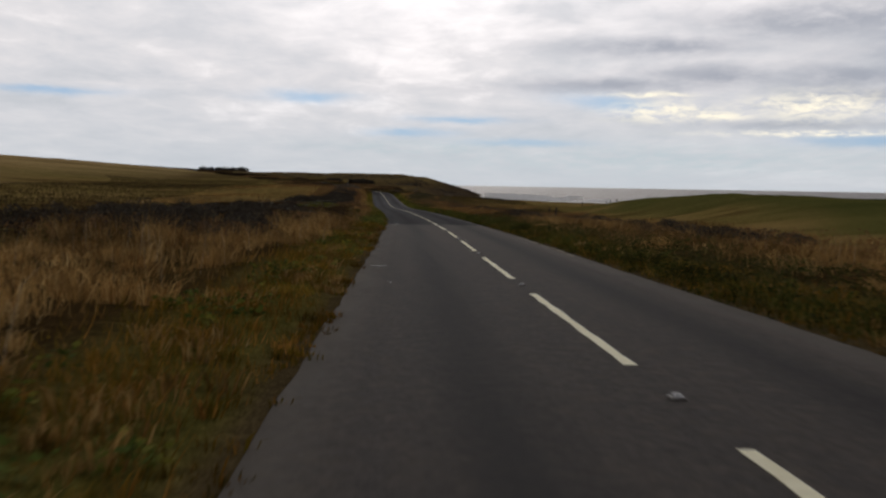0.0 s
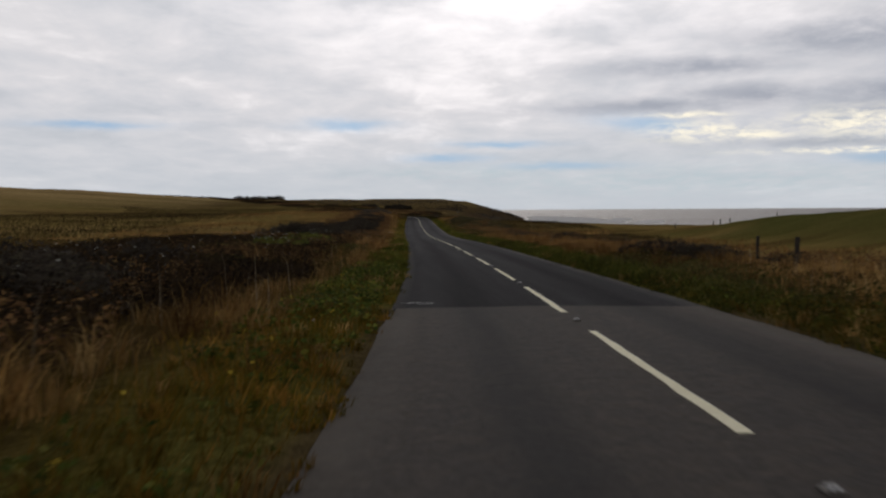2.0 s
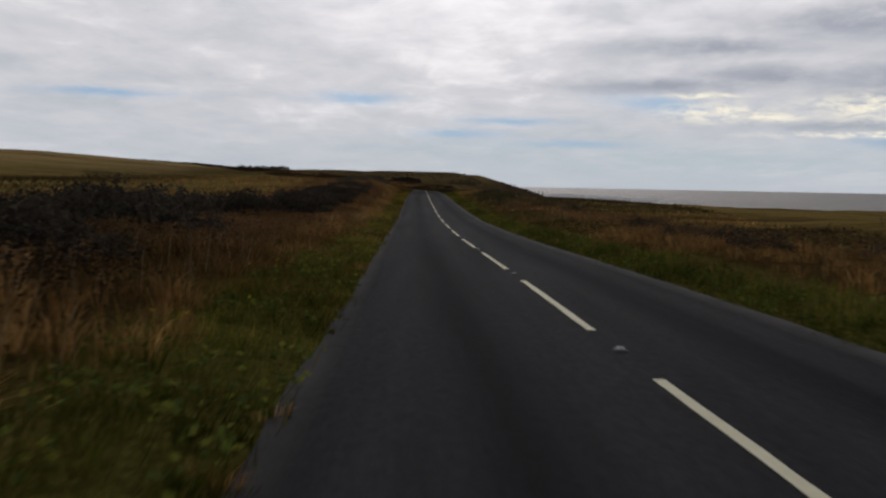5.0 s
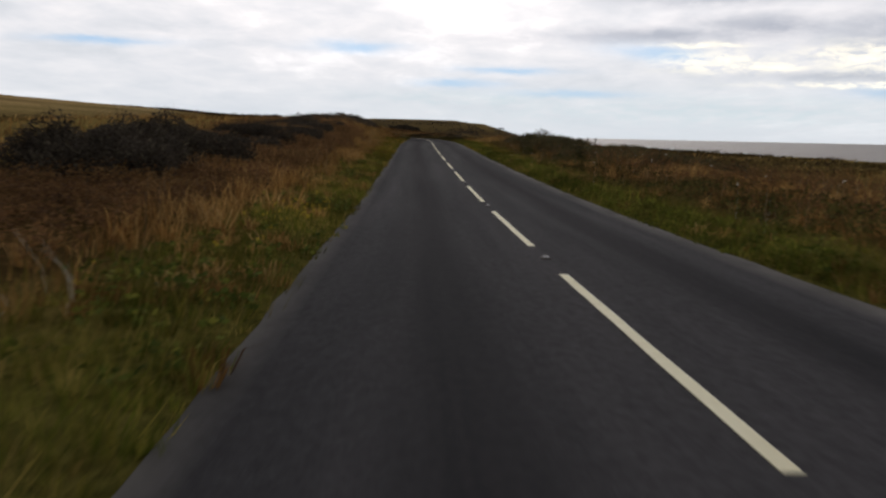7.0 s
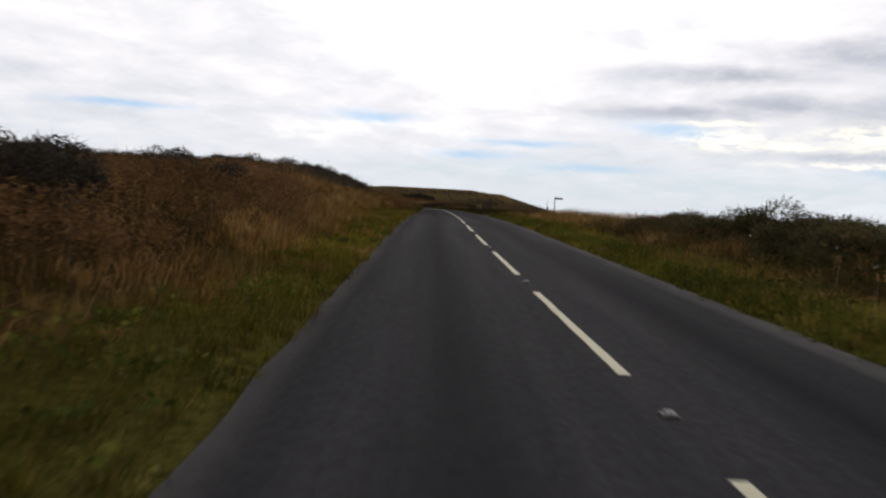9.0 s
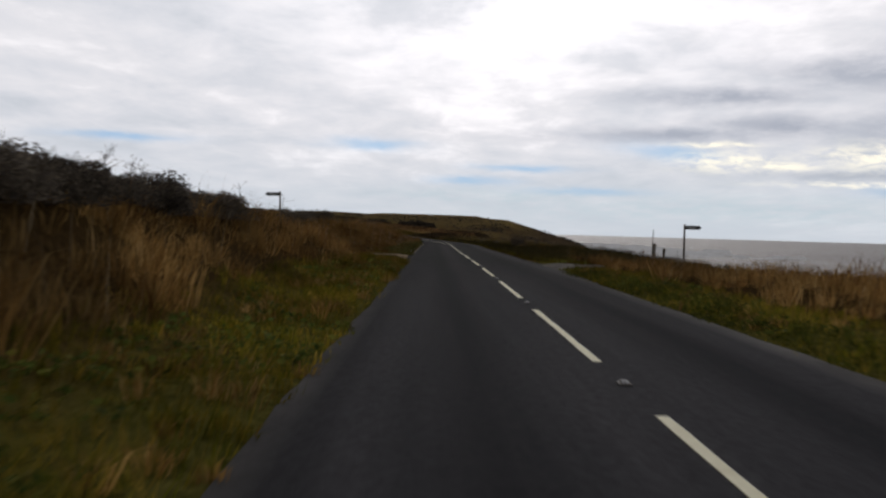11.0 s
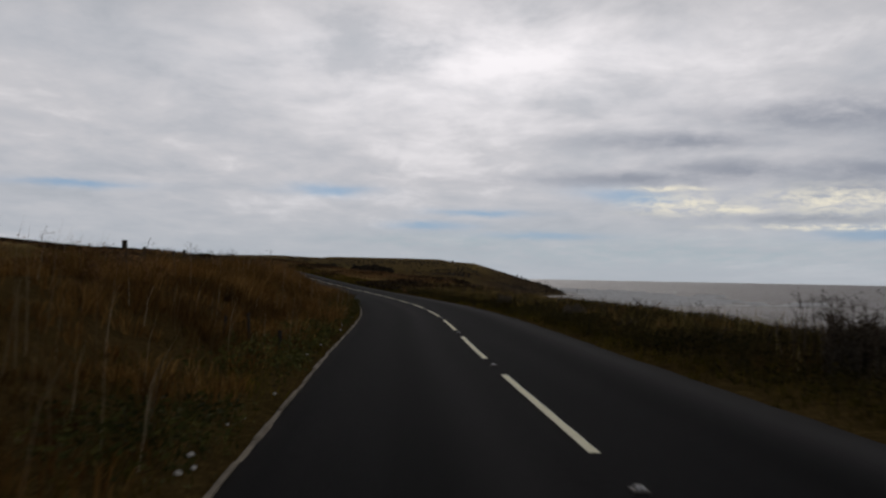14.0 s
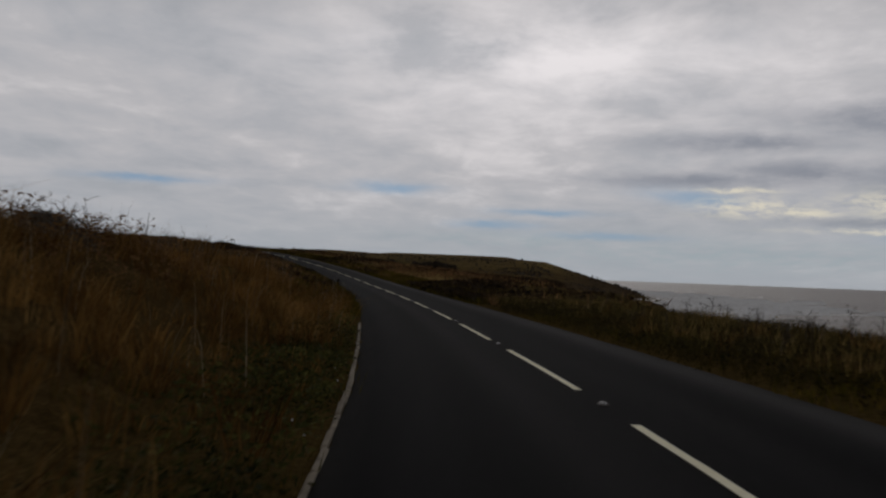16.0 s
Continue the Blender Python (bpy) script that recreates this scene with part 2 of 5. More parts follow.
def ground_z(x, y):
    x, y = np.asarray(x, float), np.asarray(y, float)
    lat = lateral(x, y)
    a = np.abs(lat)
    left = lat < 0
    yr = np.clip(y, -60, 560)
    base = road_z(yr)
    # to the right of the climbing road the land stays low, then rises to the headland
    shelf = np.where(y > 380, -1.75 + 1.2 * ease((y - 420) / 300), base) - (0.5 * ease((lat - 5) / 9) + 0.9 * ease((lat - 12) / 40)) * (1 - ease((y - 380) / 100))
    base = np.where(left, np.minimum(base, 4.0), base + (shelf - base) * ease((lat - 4) / np.where(y > 380, 26.0, 8.0)))
    near = np.where(a < 2.35, -0.22, np.where(a < 2.46, -0.055, -0.042 + 0.08 * ease((a - 2.5) / 0.6)))
    bank = np.where(left, table(BANK_L, y) * ease((a - 3.5) / 3.2) * (1 - 0.35 * ease((a - 12) / 40)),
                    table(BANK_R, y) * ease((a - 3.2) / 2.5))
    lumps = (vnoise(x, y, 2.3, 1) - 0.5) * 0.16 + (vnoise(x, y, 7.0, 2) - 0.5) * 0.35 * ease((a - 8) / 20)
    mouth = ease((y - 263) / 3) * ease((276 - y) / 3) * left + ease((y - 255) / 3) * ease((269 - y) / 3) * (lat > 0) * ease((7 - a) / 2)
    z = base + near + bank + lumps * ease((a - 2.8) / 1.5) * (1 - mouth * ease((9.5 - a) / 2))
    z = z + 64 * ease((-lat - 80) / 800) + np.where((y > 450) & left, 5.5 * ease((y - 450) / 450) * (1 - 0.5 * ease((y - 1000) / 400)) * ease((a - 6) / 60), 0.0)
    z = z + (vnoise(x, y, 60, 3) - 0.5) * 1.6 * ease((a - 30) / 60)
    # pasture hill inland of the bend
    z = z + 0.061 * np.clip(-x - 64, 0, 95) * np.exp(-((y - 565) / 120) ** 2)
    # low green rise by the sea
    z = z + 3.1 * np.exp(-(((y - 114) / 52) ** 2) ** 1.4) * ease((lat - 19) / 16) * (1 - ease((x - 130) / 50))
    # headland top is level
    hl = ease((y - 735 + (vnoise(x, y, 40, 5) - 0.5) * 26) / 78) * ease((x + 240) / 120)
    z = z * (1 - hl) + hl * (7.3 + (vnoise(x, y, 25, 5) - 0.5) * 0.9 + (vnoise(x, y, 8, 8) - 0.5) * 0.8)
    # coast
    e = (x - table(COAST, y)) + (vnoise(x, y, 14, 6) - 0.5) * (7 - 2 * (y > 600)) + (vnoise(x, y, 5, 7) - 0.5) * (2.5 + 3.5 * (y > 640))
    u = np.clip(e / table(SLOPE, y) + 1.0, 0, 1)
    k = ease(u)
    step = np.clip(k + 0.06 * np.sin(k * 18), 0, 1)
    # the headland ends in a low scarp, a long broken slope and a sea cliff
    crag = np.interp(u, (0, 0.03, 0.06, 0.12, 0.16, 0.30, 0.34, 0.48, 0.54, 0.66, 0.76, 0.88, 0.97), (0, 0.02, 0.08, 0.10, 0.15, 0.20, 0.24, 0.28, 0.34, 0.46, 0.56, 0.72, 1.0))
    step = step + (crag - step) * ease((y - 640) / 80)
    return z * (1 - step) + (SEA - 4.0) * step


# ---- mesh helpers ----
def mesh_from(name, verts, faces, mats, smooth=True, slot=None):
    me = bpy.data.meshes.new(name)
    verts = np.asarray(verts, np.float32)
    faces = np.asarray(faces, np.int32)
    k = faces.shape[1]
    me.vertices.add(len(verts))
    me.vertices.foreach_set("co", verts.ravel())
    me.loops.add(faces.size)
    me.loops.foreach_set("vertex_index", faces.ravel())
    me.polygons.add(len(faces))
    me.polygons.foreach_set("loop_start", np.arange(0, faces.size, k, dtype=np.int32))
    me.polygons.foreach_set("loop_total", np.full(len(faces), k, np.int32))
    for m in mats if isinstance(mats, (list, tuple)) else [mats]:
        me.materials.append(m)
    if slot is not None:
        me.polygons.foreach_set("material_index", np.asarray(slot, np.int32))
    me.polygons.foreach_set("use_smooth", np.full(len(faces), smooth, bool))
    me.update(calc_edges=True)
    me.validate()
    return me


def grid_faces(rows, cols):
    i = np.arange((rows - 1) * cols).reshape(rows - 1, cols)[:, :-1].ravel()
    return np.stack([i, i + 1, i + cols + 1, i + cols], 1)


def part(name, data, parent=None, label="", m=None):
    """links one mesh (a bmesh with its material, or mesh data) under a thing or a part"""
    if isinstance(data, tuple):
        bm, mt = data
        me = bpy.data.meshes.new(name)
        bm.to_mesh(me)
        bm.free()
        me.materials.append(mt)
        data = me
    ob = new(name, data)
    if parent is not None:
        ob.parent = parent
    if m is not None:
        ob.matrix_basis = m
    if label:
        ob["label"] = label
    return ob


# ---- materials of the setting ----
def pos(n):
    return n.add("ShaderNodeNewGeometry").outputs["Position"]


def make_ground_material():
    m, n = material("heath_ground")
    p = pos(n)
    zone = n.add("ShaderNodeAttribute")
    zone.attribute_name = "zone"
    z = n.add("ShaderNodeSeparateColor", {0: zone.outputs["Color"]}).outputs
    big = n.noise(n.stretch(p, 0.28, 1.0, 1.0), 0.022, 6.0, 0.6, 0.5)
    mid = n.noise(n.stretch(p, 0.5, 1.0, 1.0), 0.22, 6.0, 0.65)
    fine = n.noise(p, 6.0, 6.0, 0.7)
    f = n.math("ADD", n.math("MULTIPLY", big, 0.65), n.math("MULTIPLY", mid, 0.35))
    heath = n.ramp(f, ((0.38, (0.055, 0.037, 0.018)), (0.46, (0.13, 0.082, 0.030)), (0.50, (0.18, 0.135, 0.042)), (0.56, (0.26, 0.175, 0.066)), (0.62, (0.18, 0.117, 0.042)), (0.70, (0.05, 0.034, 0.013))))
    field = n.ramp(n.noise(n.stretch(p, 0.4, 1, 1), 0.08, 5.0, 0.6), ((0.3, (0.060, 0.066, 0.018)), (0.7, (0.125, 0.115, 0.035))))
    soil = n.ramp(n.noise(p, 0.5, 8.0, 0.7), ((0.3, (0.034, 0.024, 0.015)), (0.7, (0.11, 0.078, 0.046))))
    dry = n.add("ShaderNodeAttribute")
    dry.attribute_name = "pasture"
    # dry pasture, its colour paled and greyed a little as distant haze
    gold = n.ramp(n.noise(n.stretch(p, 0.25, 1, 1), 0.03, 6.0, 0.6), ((0.32, (0.20, 0.135, 0.06)), (0.48, (0.40, 0.28, 0.125)), (0.68, (0.55, 0.40, 0.20))))
    c = n.mix(dry.outputs["Fac"], heath, gold)
    c = n.mix(z[0], c, field)
    c = n.mix(z[1], c, soil)
    verge = n.ramp(fine, ((0.3, (0.050, 0.050, 0.012)), (0.7, (0.135, 0.115, 0.030))))
    # shade between the tufts is put into the ground colour here
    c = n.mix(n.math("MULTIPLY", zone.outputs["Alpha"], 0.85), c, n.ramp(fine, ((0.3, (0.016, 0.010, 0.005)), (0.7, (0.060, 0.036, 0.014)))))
    c = n.mix(z[2], c, verge)
    c = n.mix(0.7, c, n.mix(1.0, c, n.ramp(n.noise(n.stretch(p, 1.0, 0.5, 1.0), 38.0, 3.0, 0.7), ((0.32, 0.35), (0.68, 1.7))), "MULTIPLY"))
    c = n.mix(0.35, c, n.mix(1.0, c, n.ramp(fine, ((0.3, 0.35), (0.7, 1.5))), "MULTIPLY"))
    return finish(m, n, c, 1.0, 0.0, n.noise(p, 1.5, 8.0, 0.75), 0.4, 0.2)


def make_asphalt(name, old):
    m, n = material(name)
    uv = n.add("ShaderNodeUVMap").outputs[0]
    p = pos(n)
    s = n.add("ShaderNodeSeparateXYZ", {0: uv}).outputs
    grain = n.noise(p, 90.0, 3.0, 0.7)
    blotch = n.noise(n.stretch(p, 1.3, 0.05, 1.0), 1.3, 5.0, 0.6)
    if old:
        c = n.ramp(grain, ((0.3, (0.027, 0.024, 0.023)), (0.7, (0.090, 0.080, 0.075))))
        c = n.mix(n.math("MULTIPLY", n.ramp(blotch, ((0.35, 0.0), (0.65, 1.0))), 0.65), c, (0.078, 0.066, 0.057))
        c = n.mix(n.math("MULTIPLY", n.ramp(n.noise(p, 5.0, 6.0, 0.7), ((0.46, 0.0), (0.68, 1.0))), 0.5), c, (0.110, 0.088, 0.068))
    else:
        c = n.ramp(grain, ((0.3, (0.0085, 0.0085, 0.0095)), (0.7, (0.026, 0.0255, 0.0275))))
        c = n.mix(n.math("MULTIPLY", n.ramp(blotch, ((0.35, 0.0), (0.65, 1.0))), 0.6), c, (0.034, 0.032, 0.034))
        # asphalt colour brightened, then darkened along y to stand in for changing light
        light_along = n.ramp(n.math("DIVIDE", n.add("ShaderNodeSeparateXYZ", {0: p}).outputs[1], 400.0), ((0.15, 1.6), (0.40, 2.75), (0.58, 2.2), (0.625, 1.2), (0.665, 0.42)))
    c = n.mix(1.0, c, n.ramp(n.noise(n.stretch(p, 1.0, 0.4, 1.0), 16.0, 4.0, 0.7), ((0.32, 0.80), (0.68, 1.2))), "MULTIPLY")
    # oil darkens the middle of each lane, the edge is dusty
    wander = n.math("ADD", s[0], n.math("MULTIPLY", n.math("SUBTRACT", n.noise(n.stretch(p, 0.0, 0.05, 0.0), 1.0, 2.0), 0.5), 0.25))
    track = None
    for mid, wide in ((-1.2, 0.38), (1.22, 0.34)):
        d = n.math("DIVIDE", n.math("SUBTRACT", wander, mid), wide)
        g = n.math("POWER", 2.718, n.math("MULTIPLY", n.math("MULTIPLY", d, d), -1.0))
        track = g if track is None else n.math("MAXIMUM", track, g)
    c = n.mix(n.math("MULTIPLY", n.math("MULTIPLY", track, n.ramp(n.noise(n.stretch(p, 2.2, 0.03, 1.0), 1.0, 4.0, 0.6), ((0.3, 0.55), (0.6, 1.0)))), 0.78), c, (0.026, 0.025, 0.026) if old else (0.0065, 0.0065, 0.0075))
    dust = n.math("MAXIMUM", n.math("MULTIPLY", n.math("SUBTRACT", s[0], 1.75 if old else 1.95), 2.2, clamp=True), n.math("MULTIPLY", n.math("SUBTRACT", n.math("MULTIPLY", s[0], -1.0), 2.0 if old else 2.25), 2.2, clamp=True))
    dust = n.math("MULTIPLY", dust, n.noise(n.stretch(p, 1.0, 0.3, 1.0), 2.0, 5.0, 0.6))
    c = n.mix(n.math("MULTIPLY", dust, 1.0), c, (0.19, 0.165, 0.14) if old else (0.15, 0.14, 0.13))
    if not old:
        # tyres have worn the older surfacing past the pull-ins pale
        along = n.ramp(n.math("DIVIDE", n.add("ShaderNodeSeparateXYZ", {0: p}).outputs[1], 400.0), ((0.63, 0.0), (0.67, 1.0)))
        for mid, wide, much in ((2.15, 0.36, 0.55), (-0.72, 0.3, 0.16)):
            d = n.math("DIVIDE", n.math("SUBTRACT", wander, mid), wide)
            g = n.math("POWER", 2.718, n.math("MULTIPLY", n.math("MULTIPLY", d, d), -1.0))
            c = n.mix(n.math("MULTIPLY", n.math("MULTIPLY", g, along), much), c, (0.17, 0.162, 0.16))
        c = n.mix(1.0, c, light_along, "MULTIPLY")
    rough = n.ramp(grain, ((0.3, 0.68), (0.7, 0.88)))
    return finish(m, n, c, rough, 0.045 if old else 0.012, grain, 0.55, 0.012)


def make_sea():
    m, n = material("muddy_sea")
    p = pos(n)
    w1 = n.noise(n.stretch(p, 0.5, 1.0, 1.0), 0.35, 8.0, 0.65, 0.4)
    w2 = n.noise(n.stretch(p, 0.4, 1.0, 1.0), 0.02, 5.0, 0.6)
    c = n.ramp(w2, ((0.3, (0.165, 0.135, 0.118)), (0.7, (0.25, 0.212, 0.190))))
    fleck = n.ramp(n.noise(n.stretch(p, 0.35, 1.0, 1.0), 0.16, 6.0, 0.8), ((0.70, 0.0), (0.76, 1.0)))
    c = n.mix(n.math("MULTIPLY", fleck, 0.5), c, (0.5, 0.48, 0.46))
    return finish(m, n, c, 0.42, 0.35, w1, 1.0, 1.2)


def make_plain(name, a, b, scale, rough=0.85, spec=0.3, bump=0.3, dist=0.01, metal=0.0):
    m, n = material(name)
    p = pos(n)
    f = n.noise(p, scale, 6.0, 0.65)
    wear = n.noise(p, scale * 0.17, 4.0, 0.6)
    c = n.ramp(n.math("ADD", n.math("MULTIPLY", f, 0.6), n.math("MULTIPLY", wear, 0.4)), ((0.35, a), (0.65, b)))
    return finish(m, n, c, rough, spec, f, bump, dist, metal)


GROUND = make_ground_material()
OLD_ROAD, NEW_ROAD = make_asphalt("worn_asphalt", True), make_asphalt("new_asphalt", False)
WATER = make_sea()
FOAM = make_plain("sea_foam", (0.55, 0.54, 0.53), (0.8, 0.8, 0.8), 0.8, 0.8)
PAINT = make_plain("road_paint", (0.80, 0.73, 0.50), (0.95, 0.90, 0.66), 9.0, 0.7, 0.3)
CONCRETE = make_plain("weathered_kerb", (0.10, 0.080, 0.055), (0.30, 0.25, 0.18), 6.0, 0.9)


def make_gravel():
    m, n = material("pale_gravel")
    p = pos(n)
    pebble = n.add("ShaderNodeTexVoronoi", {"Vector": p, "Scale": 26.0}).outputs
    patch = n.noise(p, 1.3, 6.0, 0.65)
    c = n.ramp(n.math("ADD", n.math("MULTIPLY", patch, 0.7), n.math("MULTIPLY", n.add("ShaderNodeSeparateColor", {0: pebble["Color"]}).outputs[0], 0.3)),
               ((0.34, (0.06, 0.040, 0.022)), (0.45, (0.20, 0.138, 0.075)), (0.62, (0.46, 0.34, 0.195))))
    earth = n.ramp(n.noise(n.stretch(p, 0.6, 1.6, 1.0), 0.9, 6.0, 0.7, 0.6), ((0.46, 0.0), (0.58, 1.0)))
    c = n.mix(n.math("MULTIPLY", earth, 0.6), c, (0.085, 0.052, 0.026))
    return finish(m, n, c, 0.95, 0.1, n.math("ADD", n.math("MULTIPLY", pebble["Distance"], -0.6), patch), 0.9, 0.06)


GRAVEL = make_gravel()
GREY_GRAVEL = make_plain("grey_gravel", (0.045, 0.040, 0.034), (0.20, 0.18, 0.155), 9.0, 0.95, 0.05, 0.8, 0.04)
CHALK = make_plain("chalk_stone", (0.48, 0.46, 0.42), (0.74, 0.72, 0.67), 14.0, 0.9)

# ---- ground ----
gy = np.concatenate([np.arange(-60, -4, 4), np.arange(-4, 380, 1.0), np.arange(380, 620, 2.5), np.arange(620, 900, 6), np.arange(900, 1700, 20), np.arange(1700, 4600, 120)])
side = np.concatenate([[2.3, 2.42, 2.5, 2.6, 2.8, 3.1, 3.5], np.arange(4, 14, 0.5), np.arange(14, 34, 1.25), np.arange(34, 100, 4), np.arange(100, 420, 16), np.arange(420, 1300, 60), np.arange(1300, 4300, 250)])
gu = np.concatenate([-side[::-1], [0.0], side])
U, Y = np.meshgrid(gu, gy)
X = U + road_x(np.clip(Y, -60, 600))
Z = ground_z(X, Y)
me = mesh_from("ground", np.stack([X, Y, Z], -1).reshape(-1, 3), grid_faces(len(gy), len(gu)), GROUND)
xf, yf, zf = X.ravel(), Y.ravel(), Z.ravel()
lat = lateral(xf, np.clip(yf, -60, 600))
coast_in = xf - table(COAST, yf)
field = ease((xf - 24 + (vnoise(xf, yf, 9, 11) - .5) * 10) / 10) * ease((158 - yf) / 25) * (xf > 0)
field = np.maximum(field, ease((zf - 2.6 + (vnoise(xf, yf, 30, 12) - .5) * 3) / 1.5) * ease((yf - 700) / 50) * ease((xf + 180) / 60))
field = np.maximum(field, 0.2 * ease((vnoise(xf, yf, 90, 13) - 0.55) / 0.2) * (yf > 420))
soil = np.maximum(ease((coast_in / table(SLOPE, yf) + 0.95) / 0.25), 0.85 * (1 - ease((np.abs(lat) - 2.62 - (vnoise(xf * 0, yf, 1.7, 17) - 0.5) * 0.3) / 0.3)) * (yf < 56))
soil = np.maximum(soil, 0.6 * ease((yf - 430) / 150) * ease((xf + 120) / 40) * ease((vnoise(xf, yf, 28, 18) - 0.2) / 0.4))
# where tall growth stands, its shaded gaps are painted dark on the ground
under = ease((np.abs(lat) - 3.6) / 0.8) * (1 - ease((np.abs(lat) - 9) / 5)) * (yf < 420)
verge = (1 - ease((np.abs(lat) - 3.4) / 1.2)) * np.where((yf > 272.5) & (lat < 0), 0.1, 1.0) * np.where((yf > 268) & (lat > 0), 0.08, 1.0)
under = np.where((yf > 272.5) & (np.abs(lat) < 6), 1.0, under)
field = np.where(yf > 600, field * 0.6 * ease((yf - 752) / 25), field)
pasture = ease((-lat - 70 + (vnoise(xf, yf * 0.3, 40, 14) - .5) * 60) / 90) * (0.35 + 0.65 * vnoise(xf, yf * 0.3, 70, 15))
pasture = np.maximum(pasture, 0.12 * ease((yf - 760) / 60) * (vnoise(xf, yf, 45, 16) > 0.4))
pasture = np.where((yf > 560) & (xf > -130), pasture * 0.25, np.maximum(pasture, 0.85 * ease((-lat - 60) / 60) * ease((yf - 480) / 150)))
pasture = np.maximum(pasture, 0.9 * ease((-xf - 66) / 30) * ease((yf - 430) / 80) * ease((800 - yf) / 60))
# pasture colour also pales the headland top in place of haze
pasture = np.where((yf > 745) & (zf > 5.0) & (xf > -130), np.maximum(pasture, 0.55), pasture)
me.attributes.new("pasture", "FLOAT", "POINT").data.foreach_set("value", pasture.astype(np.float32))
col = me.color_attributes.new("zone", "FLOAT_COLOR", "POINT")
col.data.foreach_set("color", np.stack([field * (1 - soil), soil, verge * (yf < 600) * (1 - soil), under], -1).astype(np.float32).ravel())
tagged(new("ground", me), "rough heath and pasture falling to a low sea cliff", "ground", kind="structure")

# ---- sea ----
ang = np.linspace(0, 2 * np.pi, 129)[:-1]
sv, rings = [(0.0, 165.0, SEA)], (150, 400, 900, 2000, 4650)
for r in rings:
    sv += [(r * math.cos(a), 165 + r * math.sin(a), SEA) for a in ang]
bm = bmesh.new()
bv = [bm.verts.new(v) for v in sv]
for i in range(128):
    j = (i + 1) % 128
    bm.faces.new((bv[0], bv[1 + i], bv[1 + j]))
    for k in range(len(rings) - 1):
        o, q = 1 + k * 128, 1 + (k + 1) * 128
        bm.faces.new((bv[o + i], bv[q + i], bv[q + j], bv[o + j]))
tagged(part("water", (bm, WATER)), "muddy brown sea under an overcast sky", "sea", kind="structure")


# ---- road ----
def road_strip(name, s0, s1, mt, lift=0.0):
    ss = np.linspace(s0, s1, int((s1 - s0) * 2) + 1)
    lats = np.array([-HALF - 0.04, -HALF, -1.9, -1.25, -0.6, 0.0, 0.6, 1.25, 1.9, HALF, HALF + 0.04])
    rows, uvs = [], []
    for s in ss:
        wl = (vnoise(s, 0.0, 1.3, 21) - 0.5) * 0.05 + (vnoise(s, 0.0, 0.5, 22) - 0.5) * 0.04
        wr = (vnoise(s, 9.0, 1.3, 23) - 0.5) * 0.05 + (vnoise(s, 9.0, 0.5, 24) - 0.5) * 0.04
        wl -= 0.27 * float(ease((s - 256) / 9) * ease((279 - s) / 6))
        wr += 0.28 * float(ease((s - 254) / 6) * ease((270 - s) / 5)) - (0.16 if s < 250 else 0.0)
        for i, l in enumerate(lats):
            l2 = l + (wl if i < 2 else wr if i > 8 else 0.0)
            x, y, z = on_road(s, l2)
            rows.append((x, y, z + lift * min(1.0, 0.1 + (s - s0) / 0.6) - (0.16 if i in (0, 10) else 0.0)))
            uvs.append((l2, s))
    f = grid_faces(len(ss), len(lats))
    me = mesh_from(name, rows, f, mt)
    uv = me.uv_layers.new(name="UVMap")
    uv.data.foreach_set("uv", np.asarray(uvs, np.float32)[f.ravel()].ravel())
    return me


SEAM = 55.2
road = tagged(new("road", road_strip("road", -55, SEAM + 0.5, OLD_ROAD)), "worn brownish-grey two-lane asphalt road", "road", kind="structure")
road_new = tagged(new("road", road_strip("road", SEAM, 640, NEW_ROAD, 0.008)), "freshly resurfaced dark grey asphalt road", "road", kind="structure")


def dash(s0, s1, lat0, wide, seed, wear=0.006):
    """one painted stripe along the road, its edges a little ragged"""
    rnd = random.Random(seed)
    n = 13
    bm = bmesh.new()
    top, low = [], []
    for i in range(n):
        s = s0 + (s1 - s0) * i / (n - 1)
        for sgn in (-1, 1):
            x, y, z = on_road(s, lat0 + sgn * wide / 2 + rnd.uniform(-wear, wear))
            lift = 0.008 if s > SEAM else 0.0
            top.append(bm.verts.new((x, y, z + lift + 0.006)))
            low.append(bm.verts.new((x, y, z + lift - 0.004)))
    for i in range(n - 1):
        a = 2 * i
        bm.faces.new((top[a], top[a + 1], top[a + 3], top[a + 2]))
        bm.faces.new((top[a + 2], low[a + 2], low[a], top[a]))
        bm.faces.new((top[a + 1], low[a + 1], low[a + 3], top[a + 3]))
    for a in (0, 2 * n - 2):
        bm.faces.new((top[a], low[a], low[a + 1], top[a + 1]) if a == 0 else (top[a + 1], low[a + 1], low[a], top[a]))
    return bm


for k in range(-3, 62):
    s0 = 9 * k - 0.1
    part("centre_line_dash", (dash(s0, s0 + 6.2, 0.0, 0.085 if s0 > SEAM else 0.095, k, 0.004 if s0 > SEAM else 0.010), PAINT), road if s0 < SEAM - 3 else road_new)


# ---- plant helpers ----
rng = np.random.default_rng(7)


